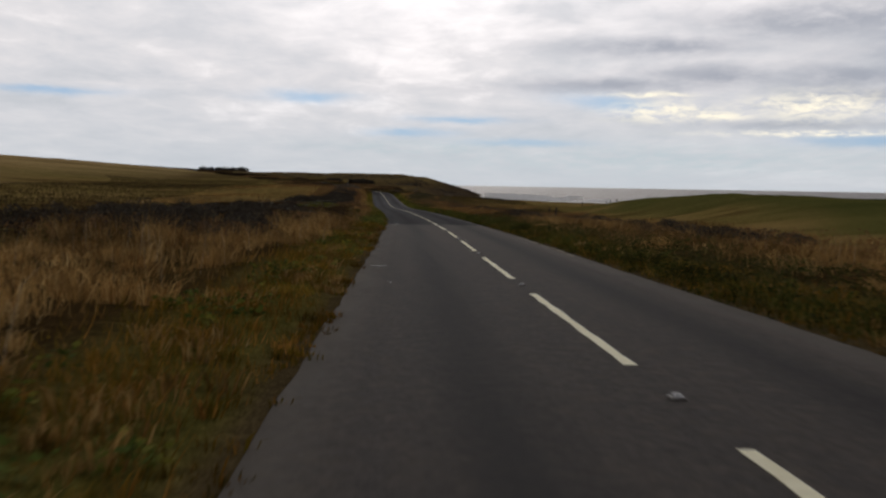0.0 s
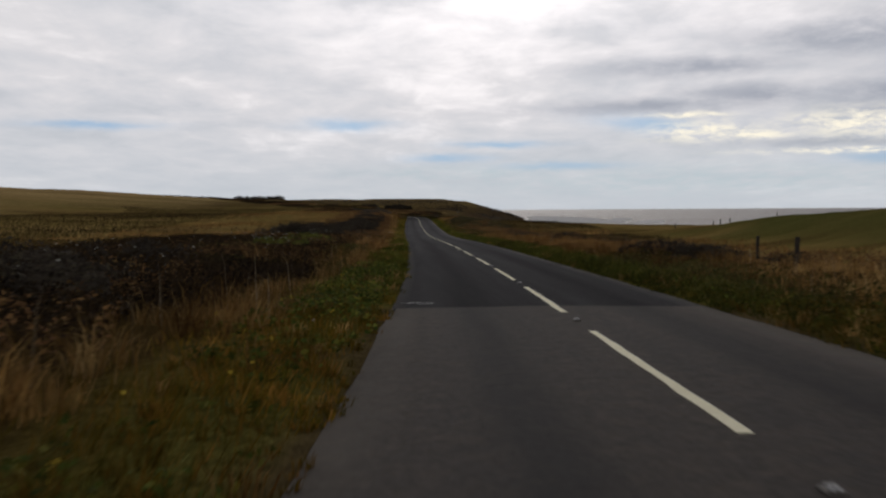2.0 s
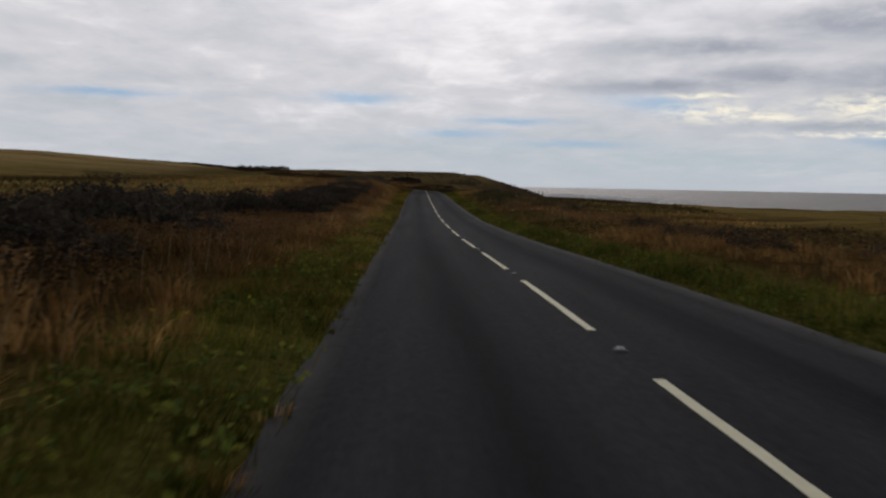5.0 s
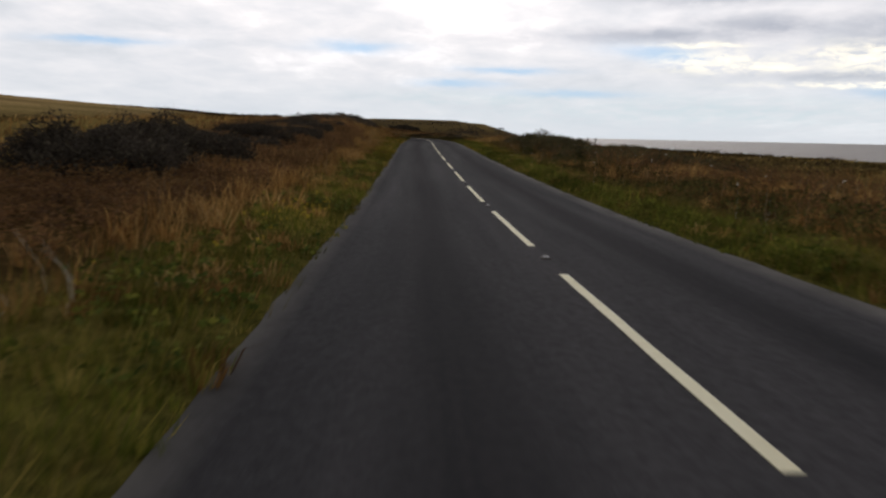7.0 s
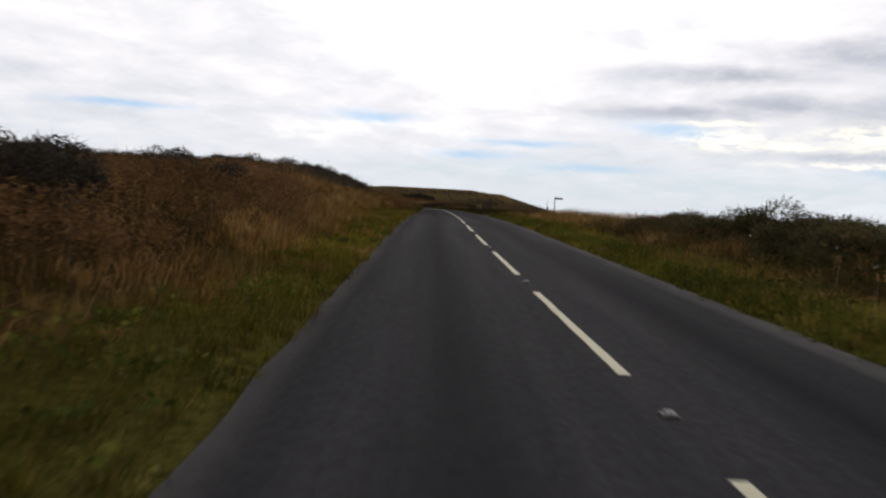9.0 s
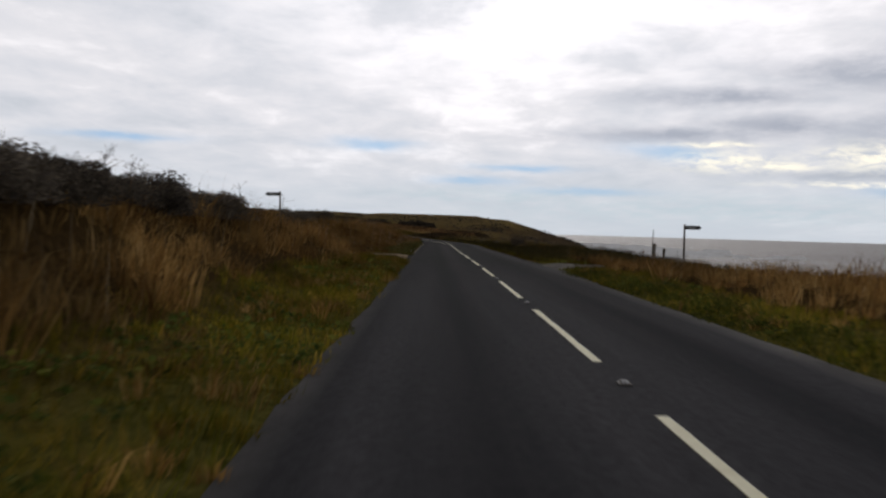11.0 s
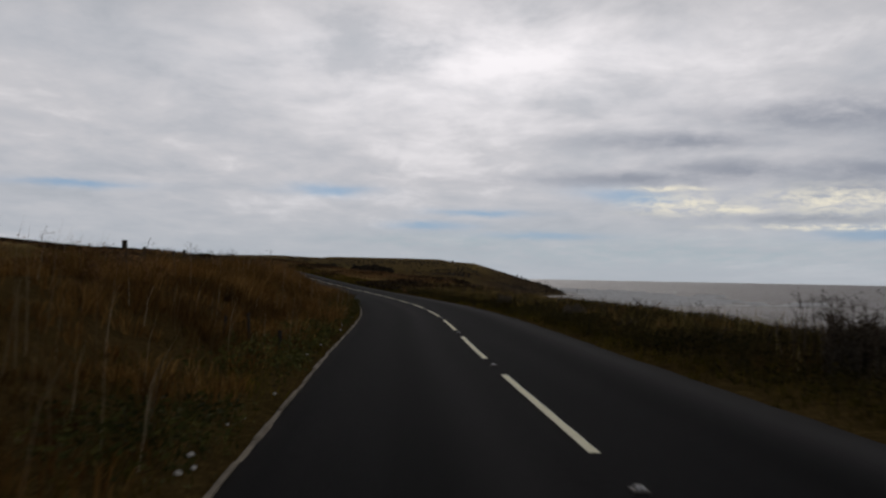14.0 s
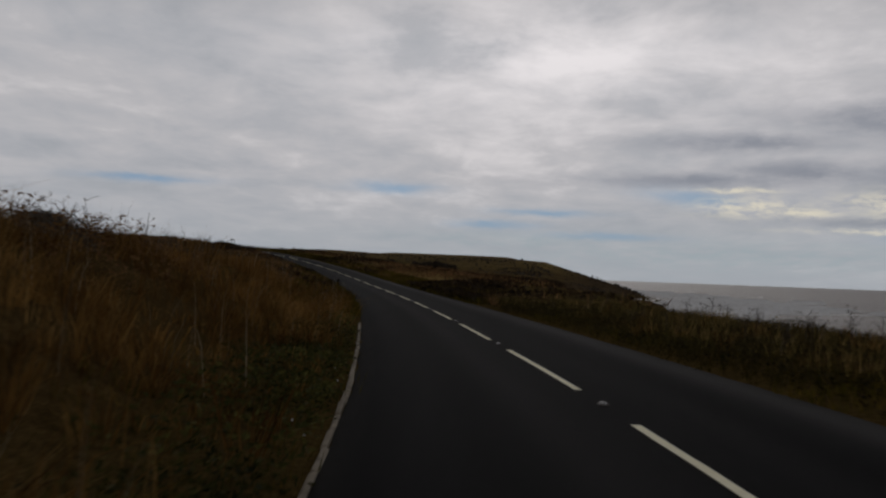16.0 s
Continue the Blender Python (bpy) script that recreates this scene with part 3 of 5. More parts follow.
def blades(p, height, width, lean, kinds=3, toward=None):
    """blades of grass at the points p, each its own island: a bent strip that ends in a point"""
    n = len(p)
    face = rng.uniform(0, 2 * np.pi, n)
    toward = rng.uniform(0, 2 * np.pi, n) if toward is None else toward
    wx, wy = np.cos(face) * width / 2, np.sin(face) * width / 2
    bx, by = np.cos(toward) * lean * height + 0.10 * height, np.sin(toward) * lean * height
    o = np.zeros(n)
    a = np.stack([wx, wy, o - 0.03], -1)
    if kinds == 1:
        v = np.stack([p + a * [1, 1, 1], p + a * [-1, -1, 1], p + np.stack([bx, by, height], -1)], 1).reshape(-1, 3)
        return v, np.arange(3 * n).reshape(-1, 3)
    mid = p + np.stack([bx * 0.35, by * 0.35, height * 0.6], -1)
    s = np.stack([wx * 0.75, wy * 0.75, o], -1)
    tip = p + np.stack([bx, by, height * (1 - 0.25 * lean)], -1)
    v = np.stack([p + a, p + a * [-1, -1, 1], mid + s, mid - s, tip], 1).reshape(-1, 3)
    i = 5 * np.arange(n)[:, None]
    f = np.concatenate([i + [0, 1, 2], i + [1, 3, 2], i + [2, 3, 4]], 0)
    return v, f


def specks(p, size, flat=0.5, single=False):
    """small leaves at the points p, turned all ways"""
    n = len(p)
    u = rng.normal(size=(n, 3))
    u[:, 2] *= flat
    u /= np.linalg.norm(u, axis=1)[:, None]
    q = rng.normal(size=(n, 3))
    q -= (q * u).sum(1)[:, None] * u
    q /= np.linalg.norm(q, axis=1)[:, None]
    size = np.broadcast_to(np.asarray(size, float), (n,))[:, None]
    if single:
        v = np.stack([p - u * size * 0.5 - q * size * 0.35, p - u * size * 0.5 + q * size * 0.35, p + u * size * 0.75], 1).reshape(-1, 3)
        return v, np.arange(3 * n).reshape(-1, 3)
    v = np.stack([p - u * size * 0.6, p + q * size * 0.42, p + u * size * 0.7, p - q * size * 0.42], 1).reshape(-1, 3)
    i = 4 * np.arange(n)[:, None]
    return v, np.concatenate([i + [0, 1, 2], i + [0, 2, 3]], 0)


def tussocks(centres, each, spread, height, width):
    """tufts of grass: blades that lean outward from each centre"""
    n = len(centres) * each
    a = rng.uniform(0, 2 * np.pi, n)
    q = rng.random(n) ** 0.7
    p = np.repeat(centres, each, 0)
    sp = np.repeat(np.broadcast_to(spread, (len(centres),)), each)
    p = p + np.stack([np.cos(a) * q * sp * 0.5, np.sin(a) * q * sp * 0.5, np.zeros(n)], -1)
    h = np.repeat(height, each) * rng.uniform(0.55, 1.2, n)
    return blades(p, h, rng.uniform(0.6, 1.4, n) * width, 0.2 + 0.9 * q * rng.uniform(0.6, 1.2, n), 3, a + rng.normal(size=n) * 0.6)


def join(*pairs):
    vs, fs, k = [], [], 0
    for v, f in pairs:
        vs.append(v)
        fs.append(f + k)
        k += len(v)
    return np.concatenate(vs), np.concatenate(fs)


def scatter(n, y0, y1, lat0, lat1, keep=None):
    """points on the ground beside the road"""
    y = rng.uniform(y0, y1, n)
    l = rng.uniform(lat0, lat1, n)
    if keep is not None:
        k = rng.random(n) < keep(l, y)
        y, l = y[k], l[k]
    x = road_x(y) + l / np.cos(road_turn(y))
    return np.stack([x, y, ground_z(x, y)], -1), l


def track_left(l, y):
    """the mouth of the track on the left: 1 inside"""
    k = np.abs(l) - 2.45
    return (l < -2.4) & (l > -7.2) & (y > 266.3 + 1.15 * k) & (y < 272.6 + 0.1 * k)


def track_right(l, y):
    k = l - 2.45
    return (l > 2.4) & (l < 4.7) & (y > 258.9 + 0.95 * k) & (y < 265.7 - 1.05 * k)


def clear_of_tracks(l, y):
    """nothing grows on the two pull-ins"""
    left, right = track_left(l, y), track_right(l, y)
    return np.where(left | right, 0.0, 1.0)


def plant_material(name, stops, patchy=0.35, spread=0.5, scale=0.35, rough=0.75, light=0.25, along=None):
    m, n = material(name)
    p = pos(n)
    own = n.add("ShaderNodeNewGeometry").outputs["Random Per Island"]
    f = n.math("ADD", n.math("MULTIPLY", n.noise(p, scale, 4.0, 0.6), 1.0 - spread), n.math("MULTIPLY", own, spread))
    c = n.ramp(f, stops)
    shade = n.ramp(n.noise(p, scale * 0.3, 3.0, 0.5), ((0.35, 1.0 - patchy), (0.65, 1.0 + patchy)))
    c = n.mix(1.0, c, shade, "MULTIPLY")
    c = n.mix(1.0, c, n.ramp(n.noise(p, scale * 3.5, 3.0, 0.6), ((0.34, 1.0 - 1.1 * patchy), (0.66, 1.0 + 0.9 * patchy))), "MULTIPLY")
    if along:           # kinds change along the road; brighter and dimmer light is coloured in too
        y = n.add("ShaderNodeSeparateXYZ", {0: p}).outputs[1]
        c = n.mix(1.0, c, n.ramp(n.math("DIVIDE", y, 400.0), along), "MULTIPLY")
    return finish(m, n, c, rough, 0.03, through_light=light)


DARK_HEATHER = plant_material("dead_heather", ((0.2, (0.013, 0.009, 0.007)), (0.5, (0.033, 0.022, 0.013)), (0.75, (0.060, 0.040, 0.018)), (0.92, (0.11, 0.075, 0.030))), 0.35, 0.5, 0.5, light=0.2)
# along rows hold plant hue and the light's rise and fall together
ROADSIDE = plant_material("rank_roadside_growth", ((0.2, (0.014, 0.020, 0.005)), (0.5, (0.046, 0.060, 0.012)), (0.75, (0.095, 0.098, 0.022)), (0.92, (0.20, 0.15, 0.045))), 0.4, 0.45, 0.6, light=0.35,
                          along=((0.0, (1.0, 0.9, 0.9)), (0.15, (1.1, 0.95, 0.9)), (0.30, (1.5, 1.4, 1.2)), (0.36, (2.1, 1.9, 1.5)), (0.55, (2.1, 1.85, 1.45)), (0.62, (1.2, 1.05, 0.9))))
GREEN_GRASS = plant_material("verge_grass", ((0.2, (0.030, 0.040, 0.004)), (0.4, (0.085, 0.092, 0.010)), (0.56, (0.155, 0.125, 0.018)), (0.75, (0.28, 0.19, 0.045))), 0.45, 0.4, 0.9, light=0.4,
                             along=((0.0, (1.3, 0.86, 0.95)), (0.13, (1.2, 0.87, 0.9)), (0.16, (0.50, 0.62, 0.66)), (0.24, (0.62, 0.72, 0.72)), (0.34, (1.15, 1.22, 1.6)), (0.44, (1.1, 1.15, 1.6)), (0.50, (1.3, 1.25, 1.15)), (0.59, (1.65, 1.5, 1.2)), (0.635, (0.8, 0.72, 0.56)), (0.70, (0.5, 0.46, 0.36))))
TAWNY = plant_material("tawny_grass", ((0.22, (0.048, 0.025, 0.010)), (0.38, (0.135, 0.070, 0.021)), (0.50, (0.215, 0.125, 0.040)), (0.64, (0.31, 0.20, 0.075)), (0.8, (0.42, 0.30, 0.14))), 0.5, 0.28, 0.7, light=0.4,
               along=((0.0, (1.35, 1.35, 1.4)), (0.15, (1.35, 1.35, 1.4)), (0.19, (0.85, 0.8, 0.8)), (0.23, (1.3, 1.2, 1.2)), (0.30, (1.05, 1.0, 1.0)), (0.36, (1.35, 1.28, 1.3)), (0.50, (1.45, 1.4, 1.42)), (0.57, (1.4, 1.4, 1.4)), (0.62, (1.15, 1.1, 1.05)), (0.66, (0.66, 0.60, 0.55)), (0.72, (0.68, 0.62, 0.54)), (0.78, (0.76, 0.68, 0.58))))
RUST = plant_material("rust_bracken", ((0.25, (0.075, 0.045, 0.027)), (0.45, (0.165, 0.086, 0.038)), (0.65, (0.25, 0.145, 0.058)), (0.85, (0.27, 0.20, 0.078))), 0.3, 0.3, 0.5, light=0.35)
SEA_SCRUB = plant_material("seaward_growth", ((0.2, (0.009, 0.008, 0.0035)), (0.5, (0.030, 0.026, 0.009)), (0.75, (0.062, 0.047, 0.015)), (0.92, (0.13, 0.088, 0.031))), 0.35, 0.5, 0.4)
SEA_GRASS = plant_material("seaward_dry_grass", ((0.2, (0.050, 0.042, 0.016)), (0.5, (0.125, 0.096, 0.034)), (0.75, (0.21, 0.15, 0.055)), (0.92, (0.30, 0.21, 0.09))), 0.4, 0.45, 0.5, light=0.4, along=((0.75, (1.2, 1.2, 1.1)), (0.85, (1.75, 1.65, 1.5))))
VERGE_BRAMBLE = plant_material("dark_bramble", ((0.2, (0.022, 0.026, 0.008)), (0.5, (0.058, 0.060, 0.017)), (0.8, (0.12, 0.105, 0.030))), 0.4, 0.5, 0.6)
HEATH = plant_material("dark_heath", ((0.2, (0.027, 0.020, 0.013)), (0.5, (0.080, 0.053, 0.020)), (0.7, (0.12, 0.094, 0.030)), (0.9, (0.22, 0.15, 0.052))), 0.3, 0.5, 0.2)
SCRUB = plant_material("dark_scrub", ((0.2, (0.026, 0.022, 0.018)), (0.55, (0.062, 0.051, 0.040)), (0.8, (0.098, 0.084, 0.055))), 0.25, 0.5, 0.6, light=0.3)
BANK_SCRUB = plant_material("grey_brown_scrub", ((0.2, (0.034, 0.029, 0.025)), (0.5, (0.095, 0.080, 0.064)), (0.75, (0.155, 0.128, 0.095)), (0.92, (0.22, 0.17, 0.10))), 0.3, 0.5, 0.6, light=0.35)
LEAFY = plant_material("bramble_leaf", ((0.2, (0.040, 0.056, 0.013)), (0.55, (0.100, 0.130, 0.026)), (0.85, (0.24, 0.22, 0.04))), 0.25, 0.6, 0.6)
OLIVE_SCRUB = plant_material("olive_scrub", ((0.2, (0.036, 0.034, 0.017)), (0.5, (0.095, 0.086, 0.036)), (0.75, (0.155, 0.128, 0.054)), (0.92, (0.24, 0.17, 0.075))), 0.3, 0.5, 0.6, light=0.3)
TWIG = plant_material("bare_twig", ((0.2, (0.030, 0.022, 0.016)), (0.8, (0.10, 0.078, 0.055))), 0.2, 0.6, 1.0, light=0.0)
STRAW = plant_material("dead_stalk", ((0.2, (0.11, 0.075, 0.04)), (0.8, (0.36, 0.29, 0.19))), 0.2, 0.7, 1.0, light=0.0)
FLOWER_Y = plant_material("yellow_petal", ((0.2, (0.45, 0.30, 0.03)), (0.8, (0.60, 0.45, 0.06))), 0.1, 0.5, 1.0)
FLOWER_W = plant_material("white_petal", ((0.2, (0.40, 0.40, 0.34)), (0.8, (0.65, 0.64, 0.58))), 0.1, 0.5, 1.0)


def stuff(name, vf, mt, label, category):
    ob = new(name, mesh_from(name, vf[0], vf[1], mt, smooth=False))
    return tagged(ob, label, category, kind="stuff")


# ---- verge grass ----
def verge_keep(l, y):
    tuft = vnoise(l * 3, y, 0.45, 31)
    edge = ease((np.abs(l) - np.where((l < 0) & (y < 62), 2.60, np.where((l > 0) & (y < 255), 2.26, 2.42)) + (vnoise(l * 0, y, 0.7, 32) - 0.5) * 0.35) / 0.35)
    bare = np.where((l < 0) & (y > 272.8), 0.3, 1.0) * (1 - 0.8 * ease((np.abs(l) - np.where(y > 215, 4.2, 3.7)) / 0.6))
    return bare * clear_of_tracks(l, y) * edge * (0.35 + 0.65 * tuft)


pl, _ = scatter(260000, 2.5, 350, -4.6, -2.4, verge_keep)
pr, _ = scatter(150000, 6, 365, 2.24, 4.4, verge_keep)
p = np.concatenate([pl, pr])
p[:, 2] = np.maximum(p[:, 2], road_z(p[:, 1]) - 0.045)
h = (0.05 + 0.13 * vnoise(p[:, 0], p[:, 1], 0.8, 33) ** 1.3 + 0.08 * vnoise(p[:, 0], p[:, 1], 5, 34)) * rng.uniform(0.5, 1.25, len(p))
tl, _ = scatter(9000, 2.5, 330, -4.6, -2.5, lambda l, y: verge_keep(l, y) ** 2)
tr, _ = scatter(6000, 6, 345, 2.55, 4.4, lambda l, y: verge_keep(l, y) ** 2)
tc = np.concatenate([tl, tr])
tuft = tussocks(tc, 13, rng.uniform(0.08, 0.22, len(tc)), rng.uniform(0.07, 0.22, len(tc)), 0.013)
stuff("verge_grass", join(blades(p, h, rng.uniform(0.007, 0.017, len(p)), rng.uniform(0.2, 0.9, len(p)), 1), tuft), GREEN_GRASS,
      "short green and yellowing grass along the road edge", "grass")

pl, _ = scatter(26000, 360, 560, -5.0, -2.5)
pr, _ = scatter(26000, 375, 560, 2.5, 5.0)
p = np.concatenate([pl, pr])
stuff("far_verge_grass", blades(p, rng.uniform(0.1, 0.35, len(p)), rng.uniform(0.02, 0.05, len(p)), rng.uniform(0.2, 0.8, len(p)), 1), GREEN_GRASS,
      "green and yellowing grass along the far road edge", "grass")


# ---- tall dry grass ----
def tall_keep(l, y):
    a = np.abs(l)
    inner = np.where(l < 0, 3.75, 3.9) + (vnoise(l * 0, y, 2.5, 41) - 0.5) * 0.9
    inner = np.where((l < 0) & (y < 28), inner + 0.5, inner)
    inner = np.where((l < 0) & (y > 273.2), 2.72, inner)
    inner = np.where((l > 0) & (y > 285), 3.3, inner)
    inner = np.where((l < 0) & (y > 220) & (y < 266), inner + 0.35, inner)
    inner = np.where((l < 0) & (y > 84) & (y < 135), inner - 0.25, np.where((l < 0) & (y >= 135) & (y < 212), inner - 0.1, inner))
    thicket = np.where((l < -4.75) & (y > 118) & (y < 214), 0.12, 1.0) * np.where((l < -6.0) & (y > 222) & (y < 262), 0.25, 1.0) * np.where((l < -4.3) & (y > 64) & (y < 94), 0.25, 1.0) * np.where((l > 0) & (y > 270), 0.12, 1.0) * np.where((l > 0) & (y < 70) & (l < 4.6), 0.6, 1.0) * 1.0 - 0.9 * ((l < -6.0) & (((y > 28) & (y < 46)) | ((y > 86) & (y < 144)))) - 0.92 * ((l < -5.0 - 0.9 * (vnoise(l * 0, y, 3.0, 46) - 0.5)) & (y >= 46) & (y < 66))
    return thicket * clear_of_tracks(l, y) * ease((a - inner) / 0.5) * (0.15 + 0.85 * ease((vnoise(l * 1.6, y, 1.4, 42) - 0.25) / 0.35))


def tall_height(p):
    h = 0.22 + 0.42 * vnoise(p[:, 0], p[:, 1], 1.6, 43) + 0.22 * vnoise(p[:, 0], p[:, 1], 9, 44)
    right = p[:, 0] > road_x(p[:, 1])
    clump = 0.45 + 0.75 * ease((vnoise(p[:, 0], p[:, 1], 1.1, 45) - 0.2) / 0.6)
    calm = 1 - 0.15 * ((p[:, 1] > 84) & (p[:, 1] < 145)) - 0.2 * (p[:, 1] < 84) - 0.3 * ((p[:, 1] > 138) & (p[:, 1] < 205))
    return h * clump * calm * np.where(right, np.where(p[:, 1] > 258, 0.55, np.where(p[:, 1] > 222, 0.85, 0.75)), np.where(p[:, 1] > 225, 0.85, 1.0))


pl, _ = scatter(19500, 2.5, 372, -9.5, -2.6, tall_keep)
pr, _ = scatter(11500, 8, 385, 3.0, 10.0, tall_keep)
tc = np.concatenate([pl, pr])
h = tall_height(tc)
p, _ = scatter(95000, 2.5, 385, -9.5, -2.6, tall_keep)
q, _ = scatter(50000, 8, 385, 3.0, 10.0, tall_keep)
p = np.concatenate([p, q])
loose = blades(p, tall_height(p) * rng.uniform(0.5, 1.3, len(p)), rng.uniform(0.005, 0.012, len(p)), rng.uniform(0.1, 0.8, len(p)), 3)
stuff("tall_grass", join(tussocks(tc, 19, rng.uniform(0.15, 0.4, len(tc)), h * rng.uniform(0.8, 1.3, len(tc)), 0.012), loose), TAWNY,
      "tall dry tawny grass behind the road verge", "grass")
stem = p[rng.random(len(p)) < 0.06]
v1 = blades(stem, rng.uniform(0.55, 1.0, len(stem)) * np.where(stem[:, 0] > road_x(stem[:, 1]), 0.7, 1.0), np.full(len(stem), 0.008), rng.uniform(0.05, 0.35, len(stem)), 3)
stuff("seed_stalks", v1, STRAW, "pale dead flower stalks standing in the grass", "grass")


# ---- heath beyond ----
def heath_keep(l, y):
    return clear_of_tracks(l, y) * (0.25 + 0.75 * ease((vnoise(l, y, 6, 51) - 0.3) / 0.4))


def inland(p):
    return p[(p[:, 0] - table(COAST, p[:, 1])) < -table(SLOPE, p[:, 1]) * 0.55]


pl, _ = scatter(80000, 0, 420, -34, -8.5, heath_keep)
pr, _ = scatter(75000, 10, 430, 9.0, 26, heath_keep)
pf, _ = scatter(40000, 20, 460, -90, -34)
p = inland(np.concatenate([pl, pr]))
p = p[~((p[:, 0] > 24) & (p[:, 1] < 180))]
h = (0.15 + 0.4 * vnoise(p[:, 0], p[:, 1], 4, 52)) * rng.uniform(0.6, 1.3, len(p)) * np.where(p[:, 0] > 3, 0.7, 1.0)
sel = vnoise(p[:, 0] * 0.4, p[:, 1], 14, 53) + rng.uniform(-0.2, 0.2, len(p)) + 0.3 * ((p[:, 0] > 5) & (p[:, 1] < 130)) + 0.35 * ((p[:, 0] < -7.5) & (p[:, 1] > 140) & (p[:, 1] < 300)) > 0.52
stuff("heath_grass", blades(p[sel], h[sel], rng.uniform(0.03, 0.07, sel.sum()), rng.uniform(0.2, 0.8, sel.sum()), 1), TAWNY,
      "tawny grass tussocks across the heath", "grass")
d = p[~sel]
hd = h[~sel]
leaf = np.repeat(d, 4, 0) + rng.normal(size=(4 * len(d), 3)) * [0.12, 0.12, 0.0] + np.stack([np.zeros(4 * len(d)), np.zeros(4 * len(d)), rng.uniform(0, 0.9, 4 * len(d)) * np.repeat(hd, 4)], -1)
stuff("heather", specks(leaf, rng.uniform(0.07, 0.15, len(leaf)), 0.6, True), HEATH, "low dark heather and dead bracken over the heath", "heather")
stuff("far_heath", blades(pf, rng.uniform(0.2, 0.6, len(pf)), rng.uniform(0.08, 0.2, len(pf)), rng.uniform(0.3, 0.9, len(pf)), 1), HEATH,
      "dark rough growth farther off on the heath", "heather")


# ---- low dark growth on the seaward edge ----
def edge_keep(l, y):
    return clear_of_tracks(l, y) * ease((l - 2.62 - (vnoise(l * 0, y, 2, 55) - 0.5) * 0.3) / 0.25) * (0.35 + 0.65 * vnoise(l, y, 1.2, 56))


p, _ = scatter(46000, 267, 385, 2.45, 10.5, edge_keep)
p = inland(p)
hh = (0.14 + 0.34 * vnoise(p[:, 0], p[:, 1], 1.5, 57) ** 1.5) * (1 - 0.3 * ease((p[:, 1] - 290) / 15) * ease((p[:, 0] - road_x(p[:, 1]) - 3.2) / 1.2))
lf = np.repeat(p, 5, 0) + np.concatenate([rng.normal(size=(5 * len(p), 2)) * 0.07, (rng.random(5 * len(p)) * np.repeat(hh, 5))[:, None]], 1)
stuff("seaward_scrub", join(blades(p, hh * rng.uniform(0.8, 1.6, len(p)), rng.uniform(0.008, 0.016, len(p)), rng.uniform(0.1, 0.7, len(p)), 1), specks(lf, rng.uniform(0.03, 0.06, len(lf)), 0.7, True)),
      SEA_SCRUB, "low dark scrub along the seaward edge", "scrub")


def bramble_keep(l, y):
    return ease((l - 2.85 - (vnoise(l * 0, y, 3, 58) - 0.5) * 0.7) / 0.4) * (1 - ease((l - 4.6) / 0.9)) * (0.2 + 0.8 * vnoise(l, y, 1.4, 59))


p, _ = scatter(5000, 9, 72, 2.7, 5.5, bramble_keep)
q, _ = scatter(11000, 65, 93, -11, -3.9, lambda l, y: ease((-l - 4.0) / 0.5) * ease((vnoise(l, y, 2.4, 67) - 0.25) / 0.3))
q2, _ = scatter(6000, 132, 226, 3.2, 6.5, lambda l, y: ease((l - 3.5 - (vnoise(l * 0, y, 3, 72) - 0.5) * 0.8) / 0.5) * (0.15 + 0.85 * ease((vnoise(l, y, 2.2, 73) - 0.3) / 0.3)))
q3, _ = scatter(7000, 274, 352, -4.3, -2.65, lambda l, y: (1 - ease((-l - 3.2) / 0.9)) * ease((vnoise(l, y, 1.6, 76) - 0.2) / 0.3))
p = np.concatenate([p, q, q2, q3])
hh = 0.12 + 0.32 * vnoise(p[:, 0], p[:, 1], 1.3, 60)
lf = np.repeat(p, 7, 0) + np.concatenate([rng.normal(size=(7 * len(p), 2)) * 0.08, (rng.random(7 * len(p)) * np.repeat(hh, 7))[:, None]], 1)
stuff("verge_bramble", specks(lf, rng.uniform(0.03, 0.065, len(lf)), 0.6, True), VERGE_BRAMBLE, "low dark green bramble beside the road", "bramble")

# ---- dark dead heather that comes close to the verge ----
def heather_keep(l, y):
    return ease((-l - 5.0 - (vnoise(l * 0, y, 3.0, 46) - 0.5) * 0.9) / 0.5) * ease((y - 40) / 6) * ease((114 - y) / 8) * (0.3 + 0.7 * ease((vnoise(l, y, 1.8, 77) - 0.2) / 0.4))


p, _ = scatter(40000, 40, 114, -17, -4.6, heather_keep)
hh = 0.22 + 0.38 * vnoise(p[:, 0], p[:, 1], 1.7, 78)
lf = np.repeat(p, 9, 0) + np.concatenate([rng.normal(size=(9 * len(p), 2)) * 0.09, (rng.random(9 * len(p)) * np.repeat(hh, 9))[:, None]], 1)
stuff("dead_heather", join(specks(lf, rng.uniform(0.03, 0.075, len(lf)), 0.6, True), blades(p, hh * rng.uniform(0.9, 1.6, len(p)), rng.uniform(0.006, 0.012, len(p)), rng.uniform(0.1, 0.6, len(p)), 1)),
      DARK_HEATHER, "dark dead heather beside the verge", "heather")


# ---- rank growth that leans over the seaward road edge ----
def rank_keep(l, y):
    inner = 2.34 + (vnoise(l * 0, y, 2.6, 79) - 0.5) * 0.22 + (vnoise(l * 0, y, 0.6, 80) - 0.5) * 0.16
    return clear_of_tracks(l, y) * ease((l - inner) / 0.16) * (1 - ease((l - 2.75 - 0.5 * vnoise(l * 0, y, 5, 81)) / 0.5)) * (0.45 + 0.55 * vnoise(l, y, 0.9, 82))


